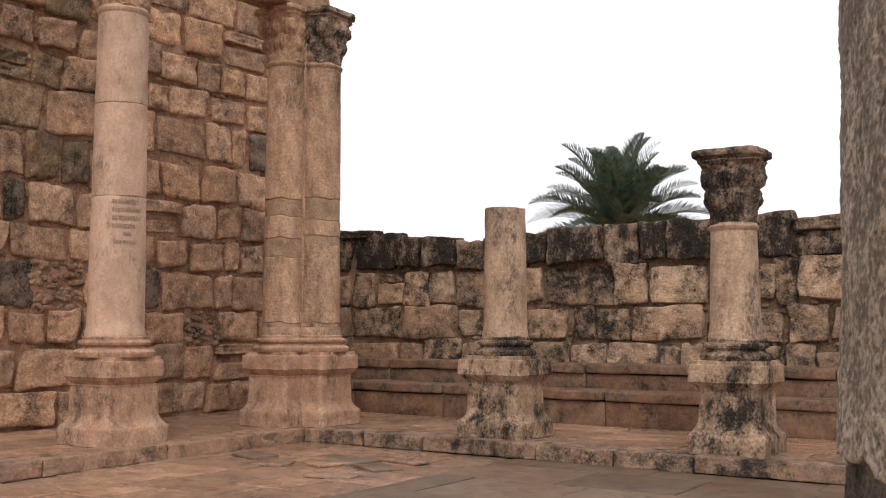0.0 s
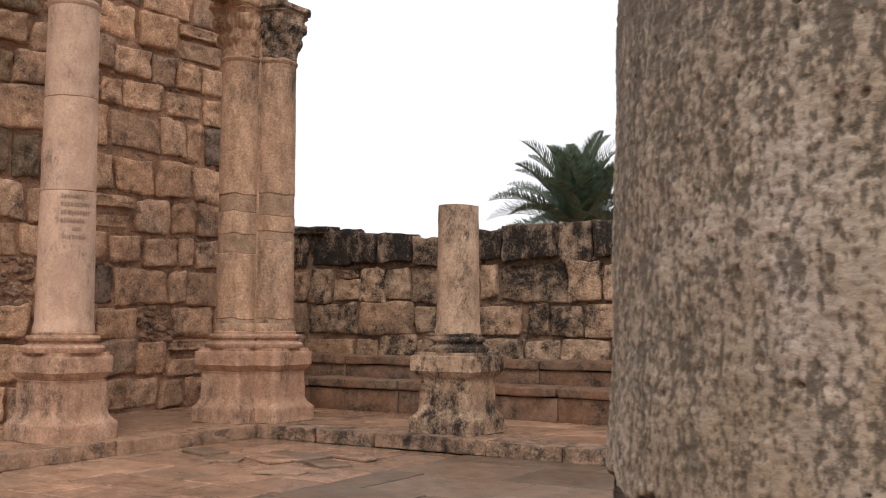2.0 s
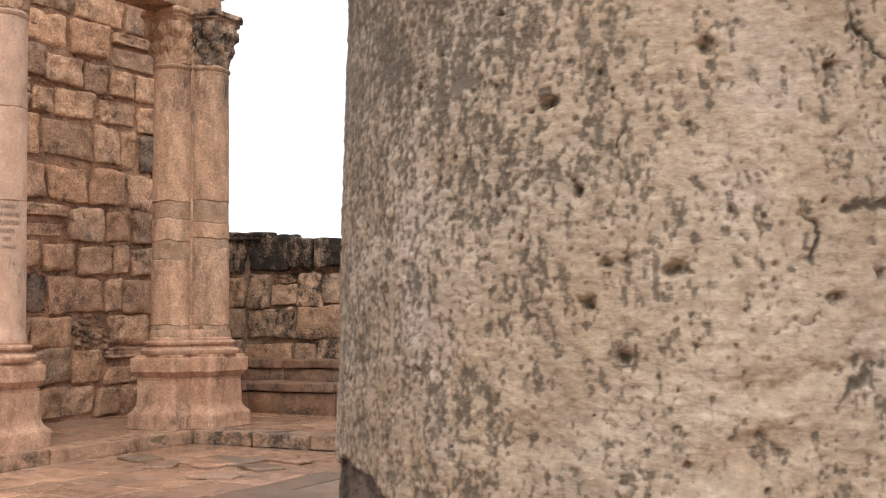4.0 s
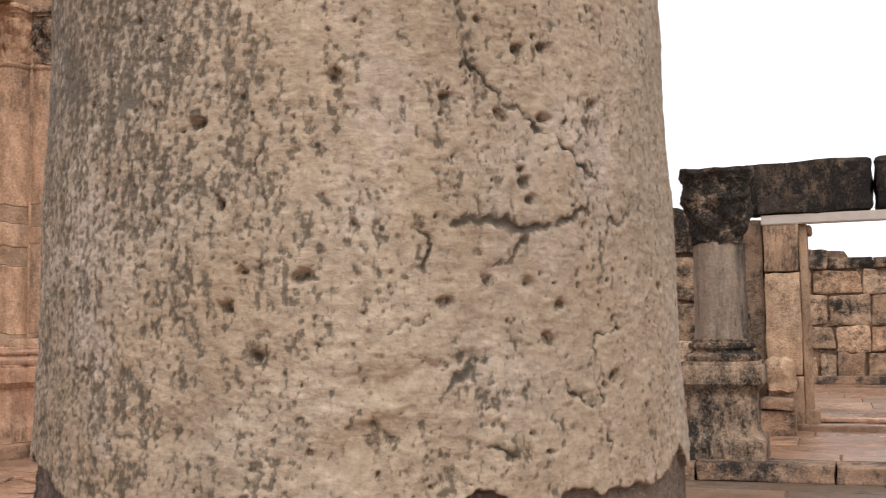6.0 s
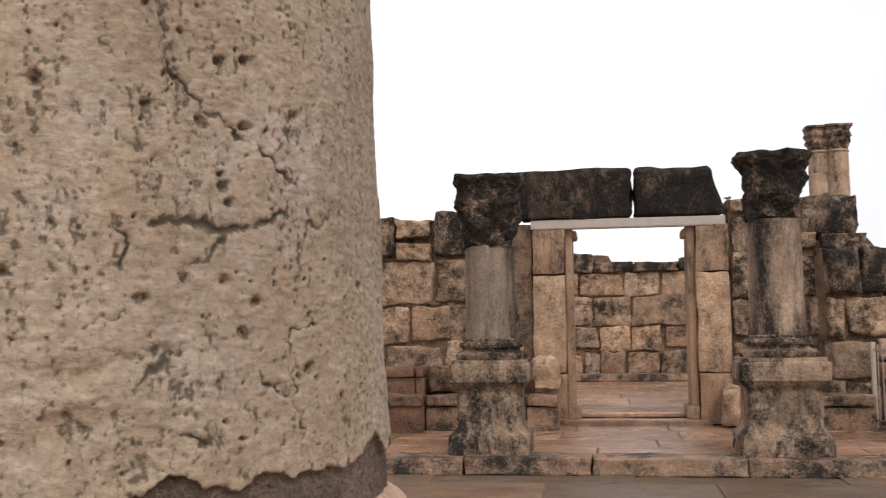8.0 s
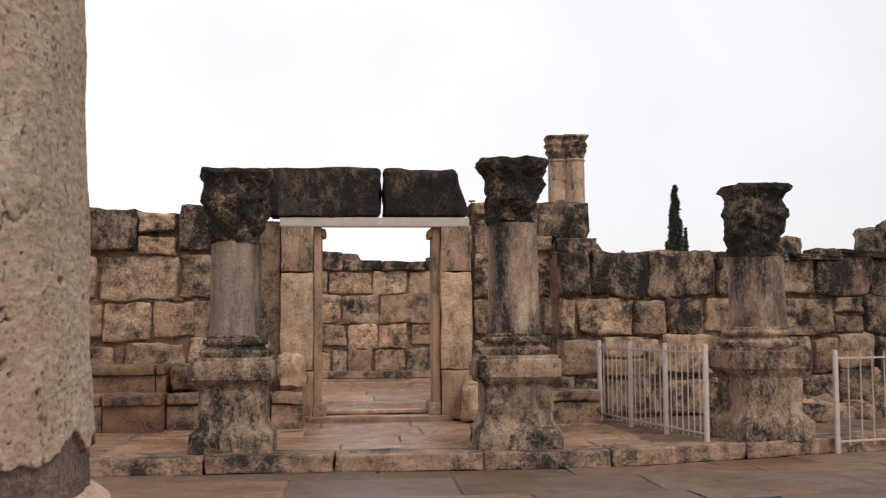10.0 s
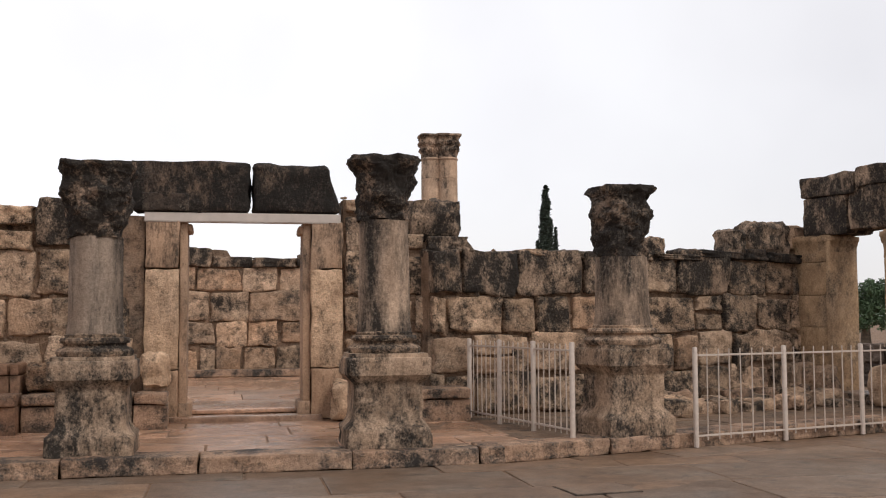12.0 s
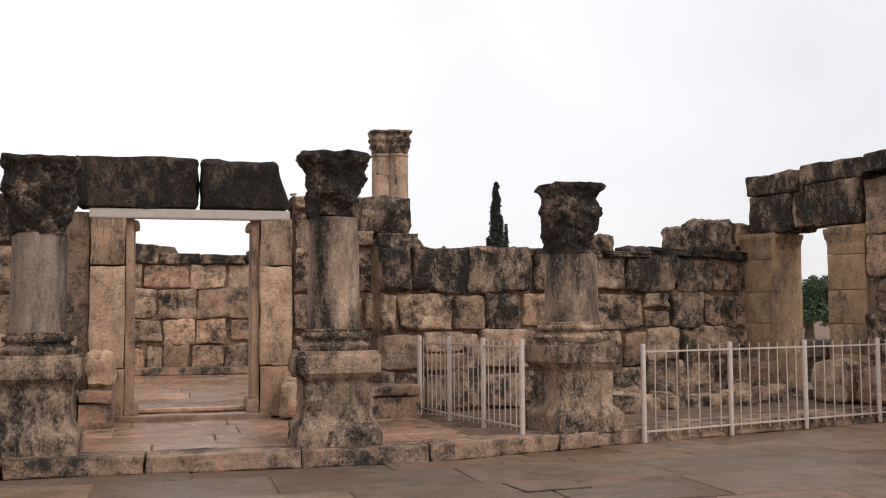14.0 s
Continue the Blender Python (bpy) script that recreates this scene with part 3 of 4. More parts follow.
# cracks and pits: carved, with crust and shade together painted into the mask
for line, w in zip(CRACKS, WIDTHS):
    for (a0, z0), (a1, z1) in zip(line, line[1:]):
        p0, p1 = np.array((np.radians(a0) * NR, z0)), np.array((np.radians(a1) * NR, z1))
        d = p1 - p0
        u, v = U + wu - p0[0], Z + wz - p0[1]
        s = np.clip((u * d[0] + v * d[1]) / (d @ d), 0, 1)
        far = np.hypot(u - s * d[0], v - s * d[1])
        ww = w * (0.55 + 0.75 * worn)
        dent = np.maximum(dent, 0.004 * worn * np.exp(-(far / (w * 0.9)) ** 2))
        lichen_shade = np.maximum(lichen_shade, (0.55 + 0.65 * worn) * np.exp(-(far / np.maximum(ww, 0.0006)) ** 2))
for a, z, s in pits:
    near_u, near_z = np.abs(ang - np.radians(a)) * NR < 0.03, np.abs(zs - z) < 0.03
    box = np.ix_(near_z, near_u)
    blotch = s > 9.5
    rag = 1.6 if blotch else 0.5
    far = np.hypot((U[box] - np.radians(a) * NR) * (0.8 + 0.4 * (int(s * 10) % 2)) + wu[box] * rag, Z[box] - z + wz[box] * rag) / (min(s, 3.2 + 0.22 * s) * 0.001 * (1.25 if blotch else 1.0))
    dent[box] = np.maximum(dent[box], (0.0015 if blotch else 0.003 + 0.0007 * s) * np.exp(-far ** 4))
    lichen_shade[box] = np.maximum(lichen_shade[box], (0.80 if blotch else 0.97) * np.exp(-(far / 0.95) ** 2))
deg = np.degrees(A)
# lichen in short upright chains of dots, thick on the -x side and thinning out round the shaft
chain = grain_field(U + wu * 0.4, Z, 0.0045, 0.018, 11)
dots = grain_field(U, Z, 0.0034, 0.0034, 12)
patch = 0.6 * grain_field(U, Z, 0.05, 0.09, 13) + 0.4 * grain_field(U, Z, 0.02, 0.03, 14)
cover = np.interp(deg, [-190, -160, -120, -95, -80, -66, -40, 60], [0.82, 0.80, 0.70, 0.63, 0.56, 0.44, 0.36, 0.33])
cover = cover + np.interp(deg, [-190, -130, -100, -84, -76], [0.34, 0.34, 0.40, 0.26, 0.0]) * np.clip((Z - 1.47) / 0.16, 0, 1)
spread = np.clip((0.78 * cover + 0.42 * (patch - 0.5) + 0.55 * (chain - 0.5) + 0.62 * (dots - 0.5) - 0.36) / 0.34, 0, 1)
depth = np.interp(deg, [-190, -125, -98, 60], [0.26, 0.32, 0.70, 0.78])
# an even darkening of the -x side, weaker towards the foot
side_dark = np.interp(deg, [-190, -125, -98, -80, 60], [0.47, 0.38, 0.07, 0.0, 0.0]) * np.interp(Z, [1.25, 1.5], [0.68, 1.0])
lichen_shade = np.maximum(lichen_shade, depth * spread + side_dark * (0.8 + 0.4 * chain))
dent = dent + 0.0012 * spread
# hollows rubbed into the foot of the drum
for a, z, du, dz, deep in ((-60, 1.365, 0.055, 0.010, 0.007), (-66, 1.318, 0.05, 0.016, 0.008), (-90, 1.33, 0.05, 0.02, 0.006), (-54, 1.30, 0.025, 0.02, 0.008), (-47, 1.44, 0.012, 0.008, 0.003)):
    dent = dent + deep * np.exp(-((U - np.radians(a) * NR + wu) / du) ** 2 - ((Z - z - 0.25 * (U - np.radians(a) * NR) + wz) / dz) ** 2)
# dressing marks: short level chisel furrows
ripple = 0.0008 * (grain_field(U + 0.3 * wu, Z + 0.3 * wz, 0.0085, 0.0046, 21) - 0.5) + 0.0006 * (grain_field(U, Z, 0.0055, 0.0040, 22) - 0.5)
lump = np.array([[0.0030 * fbm((math.cos(a) * 0.31, math.sin(a) * 0.31, z), 9, 4) for a in ang[::8]] for z in zs])
lump = np.array([np.interp(ang, ang[::8], row) for row in lump]) + ripple * (Z < 1.81)
band = np.interp(deg, [-190, -125, -110, -95, -70, -52, -34, -10, 60], [1.300, 1.292, 1.262, 1.252, 1.256, 1.276, 1.276, 1.277, 1.279])
band = band + np.array([0.020 * fbm((a * 2.1, 3.3, 0), 2.4, 5) for a in ang])[None, :]
rim = np.clip((band - Z) / 0.003, 0, 1)
R = R + lump - dent - rim * 0.007
verts = np.stack([np.cos(A) * R, np.sin(A) * R, Z], -1).reshape(-1, 3)
rows_n, cols_n = A.shape
i, j = np.meshgrid(np.arange(rows_n - 1), np.arange(cols_n - 1), indexing="ij")
k = (i * cols_n + j).ravel()
faces = np.stack([k, k + 1, k + cols_n + 1, k + cols_n], -1)
me = bpy.data.meshes.new("shaft")
me.from_pydata(verts.tolist(), [], faces.tolist())
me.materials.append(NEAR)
me.materials.append(CEMENT)
slot = (rim > 0.5)[:-1, :-1].ravel().astype(np.int32)
me.polygons.foreach_set("material_index", slot)
me.polygons.foreach_set("use_smooth", np.ones(len(slot), bool))
me.attributes.new("lichen_shade", "FLOAT", "POINT").data.foreach_set("value", lichen_shade.ravel().astype(np.float32))
me.update()
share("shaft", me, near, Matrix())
part("shaft_rear", lathe(dense([(0.308, 1.235), (0.303, 1.4), (0.290, 1.75), (0.255, 4.8)], 0.15), 40, 0.002, 5, 3), NEAR, near, smooth=True)
base_rings(near, 0.305, 1.01, 1.235, WHITE_COL, 82)
pedestal(near, 0.47, PED, 81, top=1.03)
capital(near, 0.262, 0.38, 4.79, 5.55, CAP, 83)

# ---- walls ----
BLOCKS = {}


def block_mesh(mat, k):
    key = (mat.name, k)
    if key not in BLOCKS:
        bm = rough_box((0.75, 0.40, 0.52), k * 7 + len(BLOCKS), 8, 0.046 if mat in (NORTH, NORTH_DARK, NORTH_OLD) else 0.034, 0.020, 5)
        r = random.Random(k * 13 + len(BLOCKS))
        jig = {(i, j): (r.uniform(-0.05, 0.045), r.uniform(-0.045, 0.04)) for i in (0, 1) for j in (0, 1)}
        for v in bm.verts:
            u, w = min(1, max(0, v.co.x / 0.75 + 0.5)), min(1, max(0, v.co.z / 0.52 + 0.5))
            for i in (0, 1):
                for j in (0, 1):
                    f = (u if i else 1 - u) * (w if j else 1 - w)
                    v.co.x += jig[i, j][0] * f
                    v.co.z += jig[i, j][1] * f
            v.co.y += 0.022 * fbm(v.co + Vector((k * 3.0, len(BLOCKS), 0)), 8, 3)
            v.co += Vector((v.co.x, 0, v.co.z)) * 0.13 * noise.noise(v.co * 3.6 + Vector((k, len(BLOCKS), 3)))
        me = bpy.data.meshes.new("stone_block")
        bm.to_mesh(me)
        bm.free()
        me.polygons.foreach_set("use_smooth", [True] * len(me.polygons))
        me.materials.append(mat)
        BLOCKS[key] = me
    return BLOCKS[key]


def wall(name, label, m, length, top, pick, mortar, z0=0.15, thick=0.6, seed=0, holes=(), courses=(0.5, 0.62), lengths=(0.45, 1.05), chinks=200, rubble=False):
    """A wall of hewn blocks on a mortared core. Local x runs along its face, y into it. top(x): its height. holes: (x0, x1, z0, z1)."""
    r = random.Random(seed)
    spans, x = [], 0.0
    for h in sorted(holes):
        spans.append((x, h[0]))
        x = h[1]
    spans.append((x, length))
    bm, NZ = bmesh.new(), 24
    for a, b in spans:
        k = max(1, int((b - a) / 0.12))
        xs = [a + (b - a) * i / k for i in range(k + 1)]
        ring = []
        for xx in xs:
            h = top(min(max(xx, a + 0.01), b - 0.01)) - 0.07 + 0.03 * noise.noise(Vector((xx * 3, seed, 0)))
            zz = [z0 - 0.2 + (h - z0 + 0.2) * q / NZ for q in range(NZ + 1)]
            f = [bm.verts.new((xx, (0.020 if rubble else 0.042) + 0.026 * fbm((xx, z, seed), 3.5, 3), z)) for z in zz]
            g = [bm.verts.new((xx, thick, z)) for z in zz]
            ring.append((f, g))
        for (f0, g0), (f1, g1) in zip(ring, ring[1:]):
            for q in range(NZ):
                bm.faces.new((f0[q], f1[q], f1[q + 1], f0[q + 1]))
                bm.faces.new((g1[q], g0[q], g0[q + 1], g1[q + 1]))
            bm.faces.new((f0[NZ], f1[NZ], g1[NZ], g0[NZ]))
        for (f, g), flip in ((ring[0], 1), (ring[-1], 0)):
            for q in range(NZ):
                loop = (f[q], f[q + 1], g[q + 1], g[q])
                bm.faces.new(loop if not flip else loop[::-1])
    body = link_mesh(name, bm, mortar, smooth=True)
    body.matrix_basis = m
    tagged(body, label, "wall", kind="structure")
    z, joints, patches, course = z0, [], [], 0
    highest = max(top(length * i / 60) for i in range(60))
    while z < highest - 0.12:
        h = r.uniform(*courses)
        x = -r.uniform(0, 0.4)
        while x < length:
            w = r.uniform(*lengths)
            if r.random() < 0.2:
                w *= 0.55
            x0, x1 = max(x, 0), min(x + w, length)
            x += w
            hh = h
            for hx0, hx1, hz0, hz1 in holes:
                if x1 > hx0 and x0 < hx1 and z + hh > hz0 + 0.05 and z < hz1 - 0.05:
                    if x0 < hx0 and hx0 - x0 > hx1 - x1:
                        x1 = hx0
                    elif x1 > hx1:
                        x0 = hx1
                    else:
                        x1 = x0
            if x1 - x0 < 0.14:
                continue
            t = top((x0 + x1) / 2)
            if z > t - 0.1:
                continue
            if z + hh > t or t - z - hh < 0.16:
                hh = t - z
            is_top = z + hh > t - 0.05
            mat = pick(x0, z, is_top, r)
            stack = [(z, hh)]
            if r.random() < (0.08 if rubble else 0.04) and hh > 0.4:
                cut = hh * r.uniform(0.35, 0.65)
                stack = [(z, cut), (z + cut, hh - cut)]
            if rubble and r.random() < 0.05 and not is_top:
                patches.append((x0, x1, z, z + hh))
                continue
            for zb, hb in stack:
                gap = r.uniform(0.015, 0.06)
                zb, hb = zb + r.uniform(-0.025, 0.025), hb + r.uniform(-0.03, 0.035)
                sx, sz = (x1 - x0 - gap) / 0.75, (hb - gap) / 0.52
                drop = r.uniform(-0.045, 0.02) - (r.uniform(0.0, 0.07) if is_top and not rubble else 0.0)
                mm = Matrix.Translation(((x0 + x1) / 2, 0.17 + drop, zb + hb / 2 + r.uniform(-0.015, 0.015))) @ Matrix.Rotation(r.uniform(-0.035, 0.035), 4, "Y") @ Matrix.Rotation(r.uniform(-0.03, 0.03), 4, "Z") @ Matrix.Diagonal((sx, 1.0, sz, 1))
                if r.random() < 0.5:
                    mm = mm @ Matrix.Rotation(math.pi, 4, "Y")
                share("stone_block", block_mesh(mat, r.randrange(8)), body, mm)
            joints.append((x1, z + hh * r.random()))
            joints.append((x0 + (x1 - x0) * r.random(), z + hh))
        z += h
        course += 1
    bm = bmesh.new()
    for jx, jz in (joints[r.randrange(len(joints))] for _ in range(chinks)):
        s = r.uniform(0.018, 0.05)
        jx, jz = jx + r.uniform(-0.06, 0.06), jz + r.uniform(-0.03, 0.03)
        if jz > top(min(max(jx, 0), length)) - 0.03 or any(h[0] - 0.05 < jx < h[1] + 0.05 and h[2] < jz < h[3] for h in holes) or not 0 < jx < length:
            continue
        got = bmesh.ops.create_icosphere(bm, subdivisions=1, radius=s)["verts"]
        for v in got:
            v.co = Vector((v.co.x * r.uniform(1.0, 1.7), v.co.y * 0.7, v.co.z * r.uniform(0.6, 0.9))) + Vector((jx, 0.03, jz))
    for x0, x1, za, zb in patches:
        for _ in range(int(150 * (x1 - x0) * (zb - za))):
            px, pz, s = r.uniform(x0, x1), r.uniform(za, zb), r.uniform(0.03, 0.075)
            got = bmesh.ops.create_icosphere(bm, subdivisions=1, radius=s)["verts"]
            tw, st = r.uniform(-0.6, 0.6), r.uniform(0.9, 1.8)
            for v in got:
                c = Vector((v.co.x * st, v.co.y * 0.8, v.co.z * 0.75)) + v.co * r.uniform(-0.15, 0.15)
                v.co = Vector((c.x * math.cos(tw) - c.z * math.sin(tw), c.y, c.x * math.sin(tw) + c.z * math.cos(tw))) + Vector((px, 0.02, pz))
    chink = part("chinking_stones", bm, CHINK if rubble else mortar, body)
    chink["kind"] = "stuff"
    return body


def profile_of(*pairs):
    xs, hs = [p[0] for p in pairs], [p[1] for p in pairs]
    return lambda x: float(np.interp(x, xs, hs))


def pick_north(x, z, is_top, r):
    if x > 4.9 and z > 2.9 and r.random() < 0.45:
        return NORTH_OLD
    return NORTH_DARK if r.random() < 0.07 else NORTH


def pick_east(x, z, is_top, r):
    if is_top or z > 2.2:
        return TOP if r.random() < 0.8 else EAST_GREY
    if x > 12.2:
        return EAST_GREY if r.random() < 0.7 else EAST
    return EAST_GREY if r.random() < 0.28 else EAST


# tall warm wall: runs along -y at x = -2.05, its face towards the nave
wall("wall_north", "tall wall of large warm hewn limestone blocks", Matrix.Translation((-2.05, 3.4, 0)) @ Matrix.Rotation(radians(-90), 4, "Z") @ Matrix.Diagonal((1, -1, 1, 1)) @ Matrix.Scale(1, 4),
     9.6, profile_of((0, 2.95), (0.62, 2.98), (0.64, 7.0), (9.6, 7.0)), pick_north, MORTAR, seed=3, courses=(0.42, 0.60), lengths=(0.45, 1.0), thick=0.8, chinks=900, rubble=True)
E2 = profile_of((0, 2.98), (1.5, 2.80), (3.0, 2.68), (4.0, 2.74), (4.5, 2.80), (6.0, 2.78), (8.0, 2.76), (8.7, 2.82), (10.4, 2.82), (10.41, 2.74), (13.05, 2.74), (13.06, 3.0), (13.45, 2.95), (13.6, 2.60), (13.95, 2.46), (14.62, 2.46), (14.72, 2.40), (14.9, 2.33), (15.3, 2.33))
wall("wall_east", "ruined wall of pitted limestone blocks with lichened coping", Matrix.Translation((-2.05, 2.75, 0)), 15.0, E2, pick_east, MORTAR_GREY, seed=8,
     holes=((10.66, 13.10, 0.1, 2.72),), courses=(0.48, 0.58), chinks=420)
W2 = profile_of((0, 2.30), (3.5, 2.33), (5.9, 2.36), (5.92, 2.38), (7.2, 2.40))
wall("wall_south_east", "ruined grey limestone wall streaked with black lichen", WING @ Matrix.Translation((0.75, 2.93, 0)), 6.45, lambda x: W2(x + 0.75), lambda x, z, tp, r: BLACK if tp and 4.2 < x < 5.9 else pick_east(x + 13, z, tp, r), MORTAR_GREY, seed=12, courses=(0.48, 0.56), chinks=200)

# ---- side doorway in the far wall ----
doorway = thing("doorway", "dressed stone doorway with cracked black lintel", "doorway")
for x0, x1, sd in ((8.62, 9.03, 1), (10.64, 11.04, 2)):
    for zlo, zhi, mt in ((0.16, 0.78, JAMB_SMOOTH), (0.785, 2.02, JAMB), (2.025, 2.62, JAMB_SMOOTH)):
        part("jamb_stone", rough_box((x1 - x0, 0.5, zhi - zlo), sd + zlo, 8, 0.02, 0.016, 5, Matrix.Translation(((x0 + x1) / 2, 2.96, (zlo + zhi) / 2))), mt, doorway, smooth=True)
for x0, x1, sd in ((9.03, 9.13, 3), (10.54, 10.64, 4)):
    part("door_post", rough_box((x1 - x0, 0.52, 2.44), sd, 6, 0.012, 0.004, 3, Matrix.Translation(((x0 + x1) / 2, 3.05, 1.40))), JAMB_SMOOTH, doorway, smooth=True)
    part("post_foot", rough_box((0.17, 0.6, 0.20), sd + 5, 4, 0.02, 0.01, 5, Matrix.Translation(((x0 + x1) / 2 + (0.03 if sd == 3 else -0.03), 3.05, 0.28))), JAMB_SMOOTH, doorway, smooth=True)
for x0, x1, h, sd in ((8.42, 9.89, 0.65, 6), (9.91, 11.02, 0.63, 9)):
    b = rough_box((x1 - x0, 0.6, h), sd, 8, 0.07, 0.03, 3, Matrix.Translation(((x0 + x1) / 2, 2.98, 2.722 + h / 2)))
    if sd == 9:
        for v in b.verts:
            v.co.x -= max(0, v.co.x - 10.45) * max(0, (v.co.z - 2.8)) * 0.55
    lintel = part("lintel_block", b, BLACK, doorway, "black weathered lintel stone", smooth=True)
    cracked = lintel if sd == 6 else cracked
part("mortar_patch", rough_box((0.56, 0.05, 0.22), 12, 9, 0.02, 0.010, 6, Matrix.Translation((8.86, 2.702, 2.84))), CEMENT_DARK, cracked, "dark cement repair on the lintel", smooth=True)
for cx in (9.11, 10.56):
    part("post_corbel", rough_box((0.15, 0.5, 0.13), 16 + cx, 5, 0.035, 0.008, 4, Matrix.Translation((cx, 3.05, 2.53))), JAMB_SMOOTH, doorway, smooth=True)
part("threshold", rough_box((1.9, 0.62, 0.12), 14, 6, 0.02, 0.01, 4, Matrix.Translation((9.84, 2.95, 0.165))), FLAG_PINK, doorway, smooth=True)
part("sill_step", rough_box((1.6, 0.3, 0.06), 15, 6, 0.02, 0.008, 4, Matrix.Translation((9.84, 3.1, 0.25))), FLAG_PINK, doorway, smooth=True)

beam = thing("steel_beam", "pale painted steel beam under the cracked lintel", "beam")
for zc, dy, th in ((2.712, 0.14, 0.012), (2.604, 0.14, 0.012)):
    part("flange", rough_box((2.40, dy, th), 2, 2, 0.004, 0.0, 3, Matrix.Translation((9.81, 2.78, zc))), BEAM, beam)
part("web", rough_box((2.40, 0.02, 0.10), 2, 2, 0.004, 0.0, 3, Matrix.Translation((9.81, 2.715, 2.658))), BEAM, beam)

# rubble lumps beside the door and stones on the walls
def boulder(label, x, y, z, size, mat, seed, rot=0.0, wing=False):
    bm = rough_box(size, seed, 8, min(size) * 0.24, 0.03, 5, Matrix.Translation((0, 0, size[2] / 2)))
    ob = link_mesh("loose_stone", bm, mat, smooth=True)
    m = Matrix.Translation((x, y, z)) @ Matrix.Rotation(rot, 4, "Z")
    ob.matrix_basis = WING @ m if wing else m
    return tagged(ob, label, "stone", group="fallen stones" if "fallen" in label else "")


boulder("rounded buff stone beside the doorway", 8.78, 2.42, 0.59, (0.36, 0.4, 0.42), JAMB, 3)
boulder("squat stone block beside the doorway", 11.05, 2.5, 0.15, (0.42, 0.45, 0.50), JAMB, 5)
boulder("broken stone lying on the bench", 7.62, 2.5, 0.57, (0.55, 0.45, 0.36), EAST, 6)

boulder("square stone lying on the wall top", 4.53, 3.2, 2.22, (0.34, 0.4, 0.36), EAST_GREY, 7, 0.1, True)
boulder("rounded dark stone lying on the wall top", 6.02, 3.2, 2.26, (0.42, 0.45, 0.48), TOP, 8, 0.0, True)
boulder("large streaked block lying on the wall top", 6.70, 3.2, 2.28, (0.86, 0.55, 0.60), TOP, 9, 0.0, True)

boulder("black lichened block lying on the wall top", 12.26, 3.08, 2.38, (0.74, 0.56, 0.60), TOP, 10, 0.05)

# ---- benches ----
def bench(label, x0, x1, y0, y1, z0, z1, seed, mat=BENCH):
    ob = thing("stone_bench", label, "bench", Matrix())
    r, x = random.Random(seed), x0
    while x < x1 - 0.05:
        w = min(r.uniform(0.9, 1.7), x1 - x)
        cx = x + w / 2
        part("riser_stone", rough_box((w - 0.008, y1 - y0 - 0.05, z1 - z0 - 0.14), seed + x, 5, 0.012, 0.008, 4, Matrix.Translation((cx, (y0 + 0.05 + y1) / 2, (z0 + z1 - 0.14) / 2))), mat, ob, smooth=True)
        part("seat_slab", rough_box((w - 0.008, y1 - y0, 0.14), seed + x + 9, 6, 0.03, 0.01, 4, Matrix.Translation((cx, (y0 + y1) / 2, z1 - 0.07 + r.uniform(-0.006, 0.006)))), mat, ob, smooth=True)
        x += w
    return ob


bench("long low stepped bench of brown limestone", -1.95, 7.35, 1.72, 2.26, 0.14, 0.59, 5)
bench("upper stepped bench of brown limestone against wall", -1.95, 7.30, 2.22, 2.80, 0.14, 0.91, 15)
bench("broken end of stepped bench near doorway", 7.36, 8.95, 1.95, 2.5, 0.14, 0.57, 25, KERB)
bench("short stone bench remnant beside doorway", 11.55, 12.55, 2.05, 2.75, 0.14, 0.55, 35, KERB)

# ---- far side: court wall, twin column, trees ----
wall("wall_court", "far court wall of squared limestone blocks", Matrix.Translation((5.5, 12.0, 0)), 8.2, profile_of((0, 2.95), (4.1, 2.93), (4.12, 2.72), (5.0, 2.74), (6.5, 2.84), (10.5, 2.8)),
     lambda x, z, tp, r: (TOP if tp else (EAST_GREY if r.random() < 0.2 else EAST)), MORTAR_GREY, z0=0.25, seed=19, courses=(0.48, 0.62), lengths=(0.6, 1.1), chinks=150)

twin = thing("twin_column", "tall pale twin column with dark capitals in court", "column", Matrix.Translation((14.98, 16.0, 0)))
for dx, dy, sd in ((-0.20, 0.0, 91), (0.20, -0.12, 95)):
    m = Matrix.Translation((dx, dy, 0))
    pedestal(twin, 0.42, PED, sd, z0=-0.02, m=m)
    base_rings(twin, 0.27, 1.06, 1.28, PED, sd + 1, m=m)
    shaft(twin, 0.27, 0.26, 1.27, 5.55, SHAFT_PALE, sd + 2, m=m, joints=(5.0,))
    capital(twin, 0.26, 0.34, 5.545, 6.15, CAP, sd + 3, m=m)

# ---- south wall with its doorway, turned with the wing ----
ws = WING @ Matrix.Translation((7.15, 3.35, 0)) @ Matrix.Rotation(radians(-90), 4, "Z")
wall("wall_south", "tall ruined wall of buff and grey limestone blocks", ws, 6.0, profile_of((0, 2.85), (0.39, 2.85), (0.40, 2.62), (2.68, 2.62), (2.69, 3.30), (3.1, 3.34), (6.0, 3.4)), lambda x, z, tp, r: EAST_GREY if r.random() < 0.5 else EAST,
     MORTAR_GREY, seed=23, holes=((0.40, 2.68, 0.1, 2.64),), chinks=120)
sdoor = thing("doorway", "buff ashlar doorway piers carrying dark lintel", "doorway", ws)
zc = 0.295
